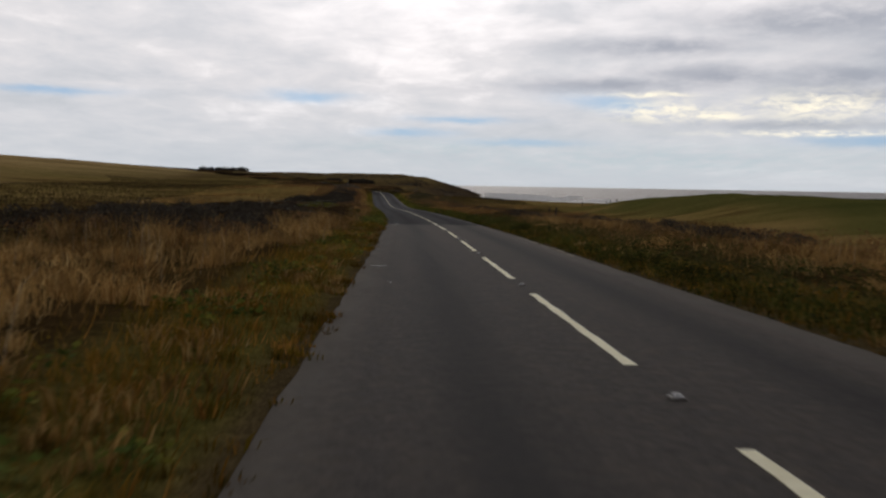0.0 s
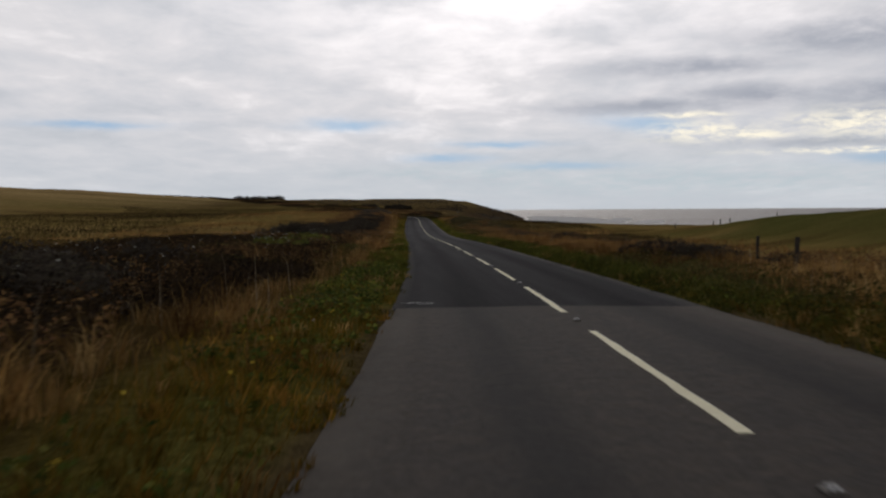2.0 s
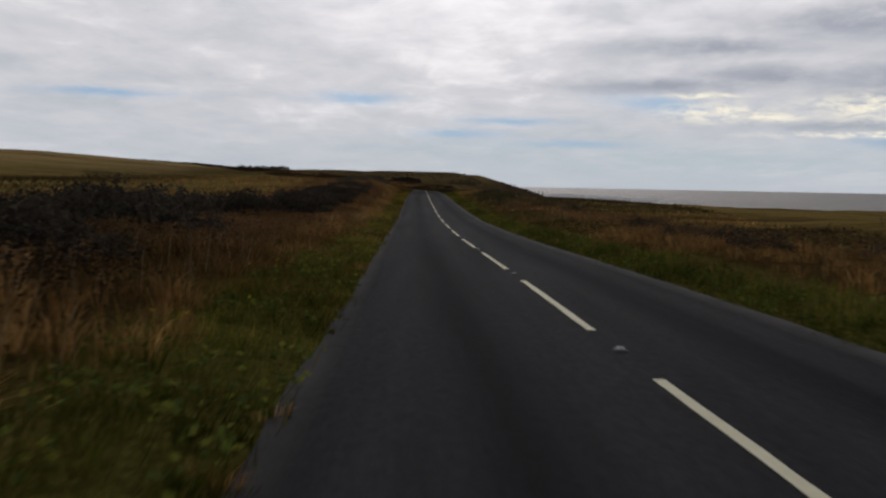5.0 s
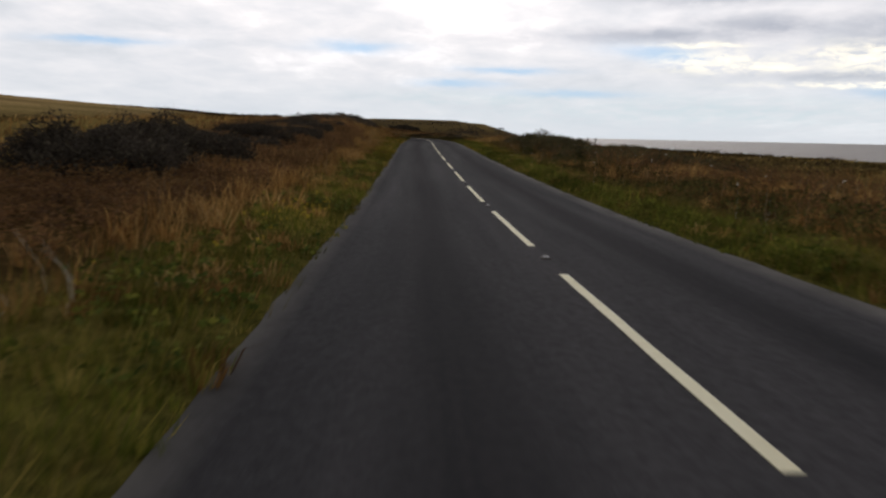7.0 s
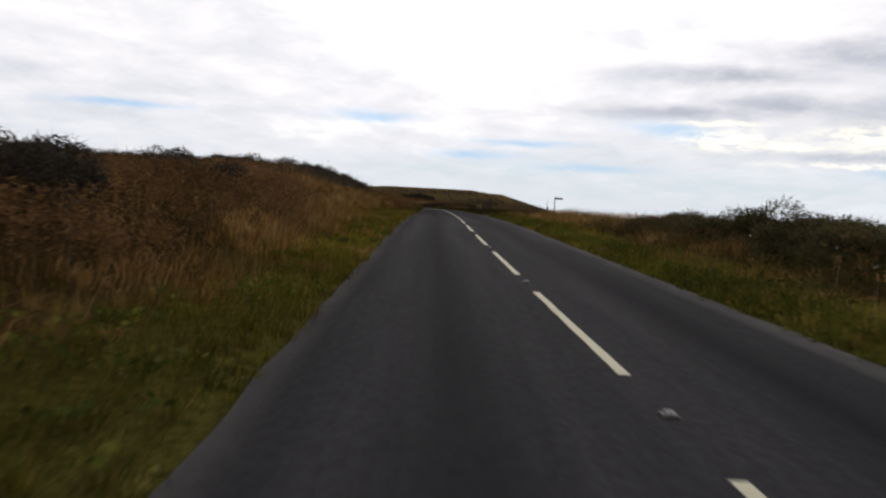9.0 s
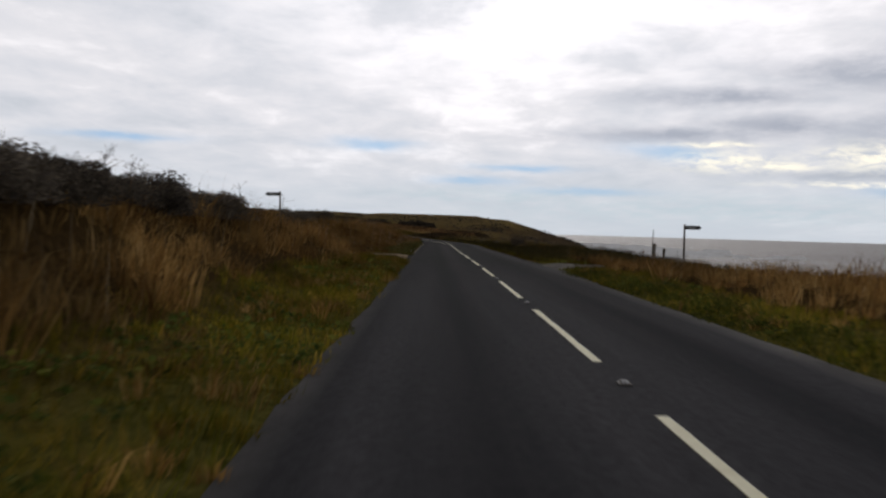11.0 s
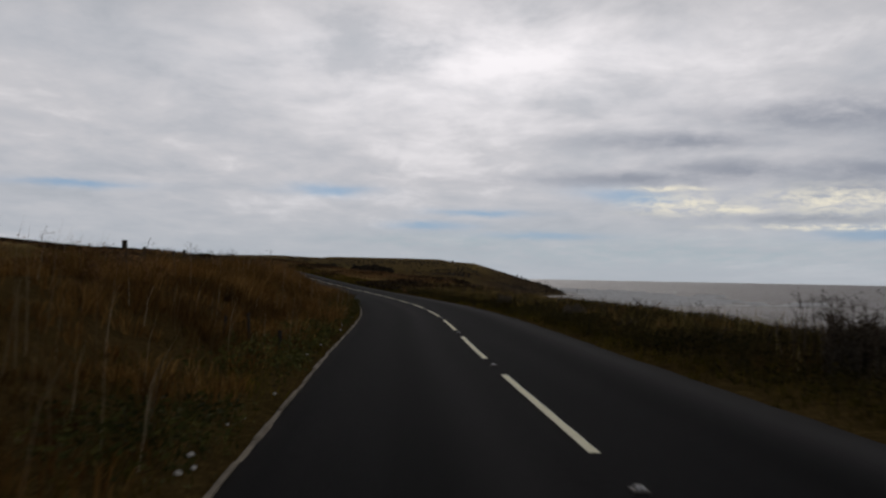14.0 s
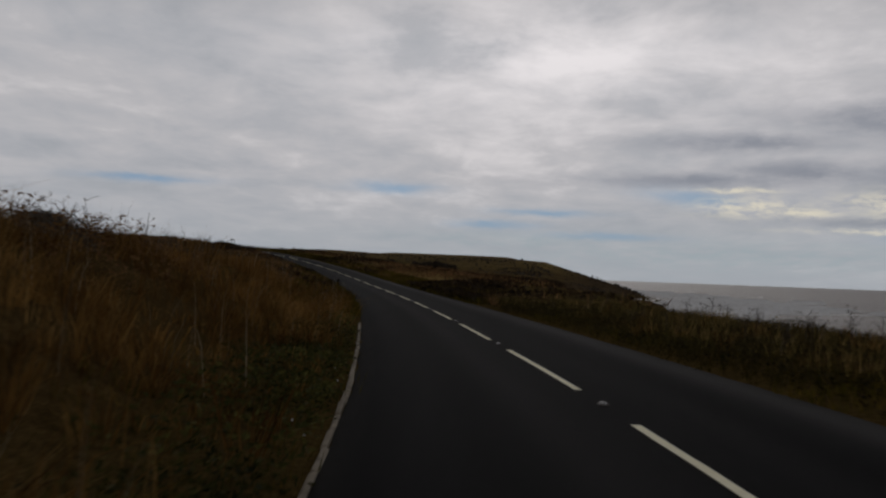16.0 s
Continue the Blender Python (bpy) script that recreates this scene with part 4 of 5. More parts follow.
p, _ = scatter(46000, 9, 257, 2.2, 4.4, rank_keep)
p[:, 2] = np.maximum(p[:, 2], road_z(p[:, 1]) - 0.045)
hh = (0.10 + 0.26 * vnoise(p[:, 0] * 2, p[:, 1], 1.2, 83)) * (0.55 + 0.45 * ease((p[:, 0] - road_x(p[:, 1]) - 2.3) / 0.5)) * (1.0 - 0.25 * ease((p[:, 1] - 225) / 15))
lf = np.repeat(p, 3, 0) + np.concatenate([rng.normal(size=(3 * len(p), 2)) * 0.06, (rng.random(3 * len(p)) * 0.75 * np.repeat(hh, 3))[:, None]], 1)
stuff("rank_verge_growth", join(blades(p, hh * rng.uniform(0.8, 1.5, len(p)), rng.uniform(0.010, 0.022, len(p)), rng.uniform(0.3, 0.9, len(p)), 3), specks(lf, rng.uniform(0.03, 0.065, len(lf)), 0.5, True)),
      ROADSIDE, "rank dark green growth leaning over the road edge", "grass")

# ---- grass that creeps over the edge of the asphalt ----
def creep_keep(l, y):
    return clear_of_tracks(l, y) * ease((0.6 * vnoise(l * 0 + np.sign(l) * 7, y, 2.3, 68) + 0.4 * vnoise(l * 0 + np.sign(l) * 7, y, 0.35, 70) - 0.42) / 0.3) * ease((np.abs(l) - 2.36 - 0.16 * vnoise(l * 0, y, 0.4, 69)) / 0.1)


pl, _ = scatter(7000, 2.5, 268, -2.75, -2.36, creep_keep)
pr, _ = scatter(4500, 6, 258, 2.36, 2.75, creep_keep)
tc = np.concatenate([pl, pr])
tc[:, 2] = np.maximum(tc[:, 2], road_z(tc[:, 1]) - 0.04)
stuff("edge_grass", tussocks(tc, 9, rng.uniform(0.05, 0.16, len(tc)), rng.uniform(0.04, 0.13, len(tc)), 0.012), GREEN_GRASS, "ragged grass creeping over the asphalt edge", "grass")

# ---- pale tufts and broad-leaved weeds in the verge ----
pl, _ = scatter(3400, 2.5, 266, -4.0, -2.5, verge_keep)
pr, _ = scatter(1400, 8, 266, 2.5, 3.8, verge_keep)
tc = np.concatenate([pl, pr])
tc = tc[vnoise(tc[:, 0] * 2, tc[:, 1], 1.6, 65) > 0.48]
stuff("pale_tufts", tussocks(tc, 20, rng.uniform(0.12, 0.3, len(tc)), rng.uniform(0.09, 0.24, len(tc)), 0.012), TAWNY, "pale dry tufts in the green verge", "grass")
pl, _ = scatter(4200, 2.5, 266, -4.3, -2.5, verge_keep)
pr, _ = scatter(1500, 8, 266, 2.5, 4.2, verge_keep)
tc = np.concatenate([pl, pr])
tc = tc[vnoise(tc[:, 0] * 2, tc[:, 1], 2.1, 66) > 0.5]
lf = np.repeat(tc, 12, 0) + np.concatenate([rng.normal(size=(12 * len(tc), 2)) * 0.075, rng.uniform(0.02, 0.13, (12 * len(tc), 1))], 1)
gw, _ = scatter(520, 51, 72, -4.0, -2.75, lambda l, y: ease((vnoise(l, y, 1.5, 84) - 0.3) / 0.3))
lf = np.concatenate([lf, np.repeat(gw, 10, 0) + np.concatenate([rng.normal(size=(10 * len(gw), 2)) * 0.07, rng.uniform(0.02, 0.20, (10 * len(gw), 1))], 1)])
stuff("verge_weeds", specks(lf, rng.uniform(0.03, 0.075, len(lf)), 0.3), LEAFY, "small broad-leaved green weeds in the verge", "weeds")


# ---- bracken ----
def bracken_keep(l, y):
    k = np.where((y > 118) & (y < 218), ease((vnoise(l, y, 5, 61) - 0.2) / 0.3), ease((vnoise(l, y, 5, 62) - 0.5) / 0.25) * 0.6)
    inner = np.where((y > 118) & (y < 218), 4.5, 5.0) + (vnoise(l * 0, y, 4, 63) - 0.5) * 1.2
    return np.where((l > 0) & (y > 266), 0.1, 1.0) * clear_of_tracks(l, y) * k * ease((np.abs(l) - inner) / 0.5)


p, _ = scatter(25000, 4, 350, -13, -4.0, bracken_keep)
q, _ = scatter(8000, 12, 350, 4.6, 12, bracken_keep)
q2, _ = scatter(12000, 116, 214, -8.5, -4.3, lambda l, y: ease((-l - 4.4) / 0.5) * (0.3 + 0.7 * vnoise(l, y, 3, 75)))
p = np.concatenate([p, q, q2])
hh = (0.35 + 0.4 * vnoise(p[:, 0], p[:, 1], 2.5, 64)) * np.where((p[:, 1] > 135) & (p[:, 1] < 170) & (p[:, 0] < 0), 0.75, 1.0)
n_leaf = 18
t = np.tile(np.linspace(0.25, 1.0, n_leaf), len(p))
turn = np.repeat(rng.uniform(0, 2 * np.pi, len(p)), n_leaf)
H = np.repeat(hh, n_leaf)
P = np.repeat(p, n_leaf, 0) + np.stack([np.cos(turn) * t * t * H * 0.5, np.sin(turn) * t * t * H * 0.5, t * H * (1.15 - 0.3 * t)], -1) + rng.normal(size=(len(t), 3)) * 0.035
stuff("bracken", specks(P, rng.uniform(0.03, 0.062, len(P)), 0.35, True), RUST, "rust-brown dying bracken on the bank", "bracken")


# ---- bushes ----
def tube(points, r0, r1, sides=5):
    points = np.asarray(points, float)
    v, f = [], []
    for i, c in enumerate(points):
        d = points[min(i + 1, len(points) - 1)] - points[max(i - 1, 0)]
        d = d / (np.linalg.norm(d) + 1e-9)
        u = np.cross(d, [0.3, 0.9, 0.1])
        u /= np.linalg.norm(u) + 1e-9
        w2 = np.cross(d, u)
        r = r0 + (r1 - r0) * i / (len(points) - 1)
        for k in range(sides):
            a = 2 * np.pi * k / sides
            v.append(c + (u * np.cos(a) + w2 * np.sin(a)) * r)
    for i in range(len(points) - 1):
        for k in range(sides):
            k2 = (k + 1) % sides
            a, b = i * sides + k, i * sides + k2
            f += [(a, b, b + sides), (a, b + sides, a + sides)]
    return np.array(v), np.array(f)


def make_bush(seed, leaf_mat, leaves=2000, leaf=0.068, tall=0.85, twigs=260):
    """a rounded thicket about one metre in radius: stems, and foliage in uneven clumps with bare twigs standing out"""
    r = np.random.default_rng(seed)
    root = new("bush")
    stems = []
    lumps = []
    for i in range(13):
        a, q = r.uniform(0, 2 * np.pi), r.uniform(0.15, 0.95) ** 0.6
        c = np.array([np.cos(a) * q * 0.85, np.sin(a) * q * 0.85, tall * (0.35 + 0.55 * r.random()) * (1.15 - 0.55 * q)])
        lumps.append((c, r.uniform(0.22, 0.42)))
        if i < 8:
            base = np.array([c[0] * 0.15, c[1] * 0.15, -0.12])
            stems.append(tube([base, base + (c - base) * 0.5 + r.normal(size=3) * 0.05, c], 0.022, 0.007))
    tagged(part("branchwork", mesh_from("branchwork", *join(*stems), TWIG), root), kind="stuff")
    pts = []
    for c, rad in lumps:
        k = leaves // len(lumps)
        d = r.normal(size=(k, 3))
        d /= np.linalg.norm(d, axis=1)[:, None]
        pts.append(c + d * rad * (0.35 + 0.65 * r.random((k, 1)) ** 0.5) * [1.0, 1.0, 0.8])
    pts = np.concatenate(pts)
    skirt = r.uniform(0, 2 * np.pi, leaves // 4)
    rad = 0.6 + 0.45 * r.random(leaves // 4)
    pts = np.concatenate([pts, np.stack([np.cos(skirt) * rad, np.sin(skirt) * rad, r.uniform(-0.05, tall * 0.4, leaves // 4)], -1)])
    pts = pts[pts[:, 2] > -0.1]
    fo = specks(pts, r.uniform(0.6, 1.4, len(pts)) * leaf, 0.8, True)
    tips = pts[r.integers(0, len(pts), twigs)] * [1.0, 1.0, 1.03]
    tips = tips[tips[:, 2] > tall * 0.3]
    out = tips * [1.14, 1.14, 1.0] + np.stack([r.normal(size=len(tips)) * 0.06, r.normal(size=len(tips)) * 0.06, r.uniform(0.02, 0.15, len(tips))], -1)
    side = r.normal(size=(len(tips), 3)) * 0.005
    tw = np.stack([tips - side, tips + side, out], 1).reshape(-1, 3)
    tagged(part("foliage", mesh_from("foliage", *fo, leaf_mat, smooth=False), root), kind="stuff")
    tagged(part("twig_spray", mesh_from("twig_spray", tw, np.arange(len(tw)).reshape(-1, 3), TWIG, smooth=False), root, "bare brown twigs"), kind="stuff")
    return root


USED = set()


def place_bushes(makers, spots, label, group):
    for i, (x, y, size, tall) in enumerate(spots):
        src = makers[i % len(makers)]
        z = float(ground_z(x, y)) - 0.04
        m = pose(x, y, z, 0, 0, (i * 137) % 360) @ Matrix.Diagonal((size, size, tall, 1.0))
        if src not in USED:
            src.matrix_basis = m
            ob = src
            USED.add(src)
        else:
            ob = copy_thing(src, m @ Matrix.Diagonal((1 / src.scale[0], 1 / src.scale[1], 1 / src.scale[2], 1.0)))
        tagged(ob, label, "bush", group)


def spots_in(n, y0, y1, l0, l1, s0, s1, seed, aspect=0.85):
    r = random.Random(seed)
    out = []
    for i in range(n):
        y = y0 + (y1 - y0) * (i + r.random()) / n
        l = r.uniform(l0, l1)
        s = r.uniform(s0, s1)
        out.append((float(road_x(y)) + l, y, s, s * aspect * r.uniform(0.8, 1.2)))
    return out


dark_makers = [make_bush(101 + i, SCRUB) for i in range(4)]
place_bushes(dark_makers, spots_in(30, 28, 62, -15, -6.6, 1.0, 1.5, 1, 0.75) + spots_in(46, 113, 152, -12.5, -6.6, 1.1, 1.6, 2, 1.0),
             "dark leafless scrub bush in a dense thicket on the heath", "thicket on the heath")
bank_makers = [make_bush(151 + i, BANK_SCRUB, 4800, 0.047, 0.85, 500) for i in range(3)]
dip_makers = [make_bush(171 + i, SCRUB, 5200, 0.045, 0.85, 500) for i in range(2)]
place_bushes(dip_makers, spots_in(34, 170, 208, -9.2, -6.5, 1.0, 1.3, 3, 0.75) + [(-6.9, 165.5, 1.4, 1.45), (-5.7, 166.0, 1.4, 1.55), (-4.7, 167.5, 1.3, 1.4), (-6.0, 168.5, 1.4, 1.5), (-5.0, 160.2, 1.25, 1.3), (-5.9, 161.4, 1.4, 1.5), (-5.2, 162.8, 1.3, 1.45), (-5.6, 164.6, 1.35, 1.5)],
             "dark rounded bush among rust-brown bracken", "bushes among the bracken")
place_bushes(bank_makers, spots_in(34, 211, 236, -9.5, -6.8, 0.85, 1.1, 4, 0.8) + spots_in(20, 234, 247, -9.0, -6.9, 0.8, 1.1, 14, 0.82) + spots_in(14, 230, 247, -6.7, -5.8, 0.7, 0.9, 18, 0.72) + spots_in(16, 246, 259, -9.4, -7.8, 0.8, 1.05, 15, 0.85), "dark twiggy bush on top of the bank", "bushes on the bank")
place_bushes(bank_makers, spots_in(14, 291, 303, -11.5, -8.6, 0.9, 1.2, 16, 1.0) + spots_in(22, 332, 362, -11, -7.0, 0.8, 1.1, 6, 0.68),
             "dark low bush along the crest of the grassy bank", "bushes on the crest")
place_bushes(dark_makers, spots_in(16, 14, 62, 7.4, 13, 0.9, 1.3, 7, 0.6) + spots_in(8, 70, 84, 6.0, 9.0, 0.8, 1.2, 8, 0.6) + spots_in(18, 92, 150, 6.5, 15, 0.7, 1.2, 9, 0.6),
             "low dark bush in tawny grass on the seaward side", "bushes on the seaward side")
olive_makers = [make_bush(251 + i, OLIVE_SCRUB, 5200, 0.042, 0.85, 700) for i in range(3)]
place_bushes(olive_makers, spots_in(30, 180, 222, 5.4, 12, 0.9, 1.3, 10, 0.66) + spots_in(12, 197, 209, 5.4, 7.2, 1.0, 1.3, 19, 0.8),
             "dark green-brown bush on the seaward verge", "bushes on the seaward side")
place_bushes(bank_makers, [(7.45, 303.0, 0.5, 0.95), (7.8, 303.9, 0.45, 0.85), (7.1, 322.5, 0.4, 0.6), (6.6, 337.5, 0.4, 0.65)],
             "dark upright weedy bush on the seaward edge", "weedy clumps by the sea")
leafy_makers = [make_bush(201, LEAFY, 1500, 0.075, 0.7, 40), make_bush(202, LEAFY, 1500, 0.075, 0.7, 40)]
place_bushes(leafy_makers, spots_in(16, 82, 96, -9.6, -6.3, 0.8, 1.15, 13, 0.8), "low green leafy bramble in the heath", "brambles")
far_makers = [make_bush(301, SCRUB, 3000, 0.13, 0.8, 60)]
place_bushes(far_makers, [(-3.5, 720.0, 5.0, 5.2), (-8.5, 723.0, 4.5, 4.8), (1.0, 722.0, 4.0, 4.2), (-21.0, 722.0, 4.6, 5.0), (-25.5, 724.0, 4.2, 4.4)],
             "large dark bush standing alone on rough pasture", "far bushes")


# ---- rough growth over the land round the far bend ----
y = rng.uniform(372, 700, 70000)
lat_far = rng.uniform(2.9, 75, 70000) * rng.choice([1.0, 0.35], 70000)
yc = np.clip(y, 372, 590)
x = road_x(yc) + np.maximum(lat_far, 3.1) / np.cos(road_turn(yc))
y2, x2 = rng.uniform(362, 590, 30000), -rng.uniform(2.9, 26, 30000)
x2 = road_x(y2) + x2 / np.cos(road_turn(y2))
p = np.stack([np.concatenate([x, x2]), np.concatenate([y, y2])], -1)
p = np.concatenate([p, ground_z(p[:, 0], p[:, 1])[:, None]], 1)
p = inland(p)
p = p[(np.abs(lateral(p[:, 0], np.clip(p[:, 1], -60, 590))) > 2.9) & (rng.random(len(p)) < 0.15 + 0.85 * ease((vnoise(p[:, 0], p[:, 1], 9, 85) - 0.3) / 0.3))]
tan = vnoise(p[:, 0], p[:, 1], 16, 86) + rng.uniform(-0.15, 0.15, len(p)) > 0.52
hh = (0.2 + 0.5 * vnoise(p[:, 0], p[:, 1], 6, 87)) * (0.6 + 0.4 * ease((np.abs(p[:, 0] - road_x(np.clip(p[:, 1], 0, 590))) - 4) / 5))
d = np.repeat(p[~tan], 5, 0)
lf = d + np.concatenate([rng.normal(size=(len(d), 2)) * 0.22, (rng.random(len(d)) * np.repeat(hh[~tan], 5))[:, None]], 1)
stuff("slope_scrub", specks(lf, rng.uniform(0.12, 0.28, len(lf)), 0.6, True), DARK_HEATHER, "dark scrub over the slope beyond the bend", "scrub")
stuff("slope_grass", blades(p[tan], hh[tan] * rng.uniform(0.7, 1.5, tan.sum()), rng.uniform(0.05, 0.12, tan.sum()), rng.uniform(0.3, 0.9, tan.sum()), 1), RUST, "rusty dry grass over the slope beyond the bend", "grass")


# ---- dry grass standing in the seaward scrub ----
p, _ = scatter(15000, 300, 392, 3.0, 9.0, lambda l, y: ease((l - 3.6 + (y - 335) * 0.008) / 0.7) * (0.25 + 0.75 * vnoise(l, y, 1.6, 121)))
p = inland(p)
hh = 0.22 + 0.34 * vnoise(p[:, 0], p[:, 1], 2.0, 122) ** 1.4
stuff("seaward_grass", blades(p, hh * rng.uniform(0.7, 1.35, len(p)), rng.uniform(0.008, 0.016, len(p)), rng.uniform(0.1, 0.6, len(p)), 1), SEA_GRASS, "dry olive and tan grass standing in the seaward scrub", "grass")
tuft = []
for y0, l0, wide, tall in ((303.0, 4.75, 0.75, 0.62), (304.6, 5.6, 0.6, 0.42), (339.2, 5.3, 0.4, 0.45), (337.6, 4.6, 0.3, 0.25)):
    k = 420
    o = rng.normal(size=(k, 2)) * wide * 0.42
    zz = rng.random(k) * tall * np.exp(-(o ** 2).sum(1) / wide ** 2) * rng.uniform(0.7, 1.25, k)
    x, y = float(road_x(y0)) + l0 + o[:, 0], y0 + o[:, 1]
    tuft.append(specks(np.stack([x, y, ground_z(x, y) + zz], -1), rng.uniform(0.03, 0.06, k), 0.7, True))
stuff("seaward_bush", join(*tuft), SEA_SCRUB, "dark weedy clumps standing above the seaward scrub", "scrub")


# ---- rough growth over the headland and its slope ----
y = rng.uniform(640, 800, 15000)
x = rng.uniform(-120, 84, 15000)
g = ground_z(x, y)
keep = (g > -7.0) & (g < 6.3) & (rng.random(15000) < 0.25 + 0.75 * (vnoise(x, y, 12, 74) > 0.5)) & (y > 715 - 0.25 * np.abs(x))
p = np.stack([x, y, g + rng.uniform(-0.1, 0.2, 15000)], -1)[keep]
stuff("headland_scrub", specks(p, rng.uniform(0.5, 1.2, len(p)), 0.5), SCRUB, "rough grey-brown scrub over the headland slope", "scrub")

# ---- far wood on the ridge ----
r = np.random.default_rng(5)
wood = []
for i in range(34):
    cx, cy = -228 + 64 * (i + r.random()) / 34, 1478 + 25 * r.random()
    cz = float(ground_z(cx, cy))
    hgt = r.uniform(10, 12.5)
    d = r.normal(size=(260, 3))
    d /= np.linalg.norm(d, axis=1)[:, None]
    c = np.array([cx, cy, cz + hgt * 0.55]) + d * [4.2, 4.2, hgt * 0.45] * (0.6 + 0.4 * r.random((260, 1)))
    wood += [specks(c, r.uniform(0.8, 1.6, 260), 0.7), tube([(cx, cy, cz - 0.3), (cx, cy, cz + hgt * 0.5)], 0.25, 0.12)]
stuff("far_wood", join(*wood), SCRUB, "small dark wood on the far ridge", "wood")


# ---- road studs ----
RUBBER = make_plain("stud_rubber", (0.20, 0.195, 0.19), (0.42, 0.41, 0.40), 30.0, 0.7)
IRON = make_plain("stud_iron", (0.06, 0.055, 0.05), (0.16, 0.145, 0.13), 40.0, 0.6, 0.4, metal=0.6)


def glassy(name, colour):
    m, n = material(name)
    f = n.noise(pos(n), 60.0, 3.0)
    return finish(m, n, n.ramp(f, ((0.3, tuple(0.7 * v for v in colour)), (0.7, colour))), 0.12, 0.7)


LENS = glassy("stud_lens", (0.80, 0.81, 0.83))


def box(bm, sx, sy, sz, at, bevel=0.004):
    m = Matrix.Translation(at) @ Matrix.Diagonal((sx, sy, sz, 1.0))
    made = bmesh.ops.create_cube(bm, size=1.0, matrix=m)
    if bevel:
        es = {e for v in made["verts"] for e in v.link_edges}
        bmesh.ops.bevel(bm, geom=list(es), offset=bevel, segments=1, affect="EDGES")
    return bm


def rod(bm, r0, r1, length, m, sides=10):
    bmesh.ops.create_cone(bm, cap_ends=True, segments=sides, radius1=r0, radius2=r1, depth=length, matrix=m @ Matrix.Translation((0, 0, length / 2)))
    return bm


def make_stud():
    root = new("road_stud")
    bm = bmesh.new()
    box(bm, 0.17, 0.24, 0.024, (0, 0, 0.008), 0.008)
    part("housing", (bm, IRON), root)
    bm = bmesh.new()
    box(bm, 0.10, 0.14, 0.034, (0, 0, 0.025), 0.012)
    part("rubber_insert", (bm, RUBBER), root)
    for sx in (-0.027, 0.027):
        for sy in (-0.071, 0.071):
            bm = bmesh.new()
            bmesh.ops.create_uvsphere(bm, u_segments=8, v_segments=6, radius=0.013, matrix=Matrix.Translation((sx, sy, 0.027)))
            part("lens", (bm, LENS), root, "clear glass reflector")
    return root


def road_pose(s, lat, lift=0.0):
    x, y, z = on_road(s, lat)
    return pose(float(x), float(y), float(z) + lift + (0.008 if s > SEAM else 0.0), 0, 0, -math.degrees(float(road_turn(y))))


stud = make_stud()
stud.matrix_basis = road_pose(7.5, 0) @ Matrix.Diagonal((0.6, 0.55, 0.9, 1.0))
tagged(stud, "cat's-eye road stud set between two painted dashes", "road stud", "road studs")
for k in range(1, 46):
    copy_thing(stud, road_pose(9 * k + 7.5, 0.0))

# ---- survey marks sprayed on the road ----
SPRAY = make_plain("spray_paint", (0.42, 0.42, 0.41), (0.70, 0.69, 0.67), 25.0, 0.8)


def spray_mark(s, strokes):
    bm = bmesh.new()
    for lat0, ds0, lat1, ds1 in strokes:
        a, b = [np.array(on_road(s + q, l)) for l, q in ((lat0, ds0), (lat1, ds1))]
        d = b - a
        n = np.array([-d[1], d[0], 0.0]) / (np.hypot(d[0], d[1]) + 1e-6) * (0.0075 if abs(lat1 - lat0) > 0.085 else 0.0045)
        up = np.array([0, 0, 0.005 + (0.008 if s > SEAM else 0.0)])
        q = [bm.verts.new(v) for v in (a - n + up, b - n + up, b + n + up, a + n + up)]
        bm.faces.new(q)
    bmesh.ops.recalc_face_normals(bm, faces=bm.faces[:])
    bmesh.ops.solidify(bm, geom=bm.faces[:], thickness=0.002)
    return part("spray_mark", (bm, SPRAY))


GLYPHS = {"5": ((1, 1, 0, 1), (0, 1, 0, 0.55), (0, 0.55, 1, 0.45), (1, 0.45, 0.9, 0.05), (0.9, 0.05, 0, 0)), "0": ((0.1, 0.9, 0.9, 1), (0.9, 1, 1, 0.1), (1, 0.1, 0.1, 0), (0.1, 0, 0.1, 0.9)),
          "6": ((1, 1, 0.1, 0.7), (0.1, 0.7, 0, 0.1), (0, 0.1, 0.9, 0), (0.9, 0, 1, 0.45), (1, 0.45, 0.1, 0.4))}
strokes = [(-2.40, 0.24, -1.85, 0.35), (-2.32, 0.09, -2.22, 0.06), (-2.22, 0.06, -2.11, 0.24), (-2.23, 0.27, -2.22, 0.06)]
for i, ch in enumerate("506"):
    l0 = -2.12 + 0.092 * i
    strokes += [(l0 + 0.078 * u0, -0.16 + 0.29 * v0, l0 + 0.078 * u1, -0.16 + 0.29 * v1) for u0, v0, u1, v1 in GLYPHS[ch]]
tagged(spray_mark(56.03, strokes), "white sprayed survey line and number on the asphalt", "road mark")
tagged(spray_mark(21.14, [(-2.37, 0.0, -2.05, 0.02), (-2.33, -0.1, -2.10, -0.08), (-2.2, -0.1, -2.1, 0.02)]), "faded white survey scribble on worn asphalt", "road mark")
tagged(spray_mark(17.15, [(-1.97, 0.0, -1.93, 0.05), (-1.94, -0.05, -1.91, 0.02)]), "small faded white fleck of paint on worn asphalt", "road mark")

# ---- road edge repair strip and dusty joints ----
TAR = make_plain("tar_patch", (0.012, 0.012, 0.012), (0.03, 0.029, 0.028), 20.0, 0.95, 0.02)


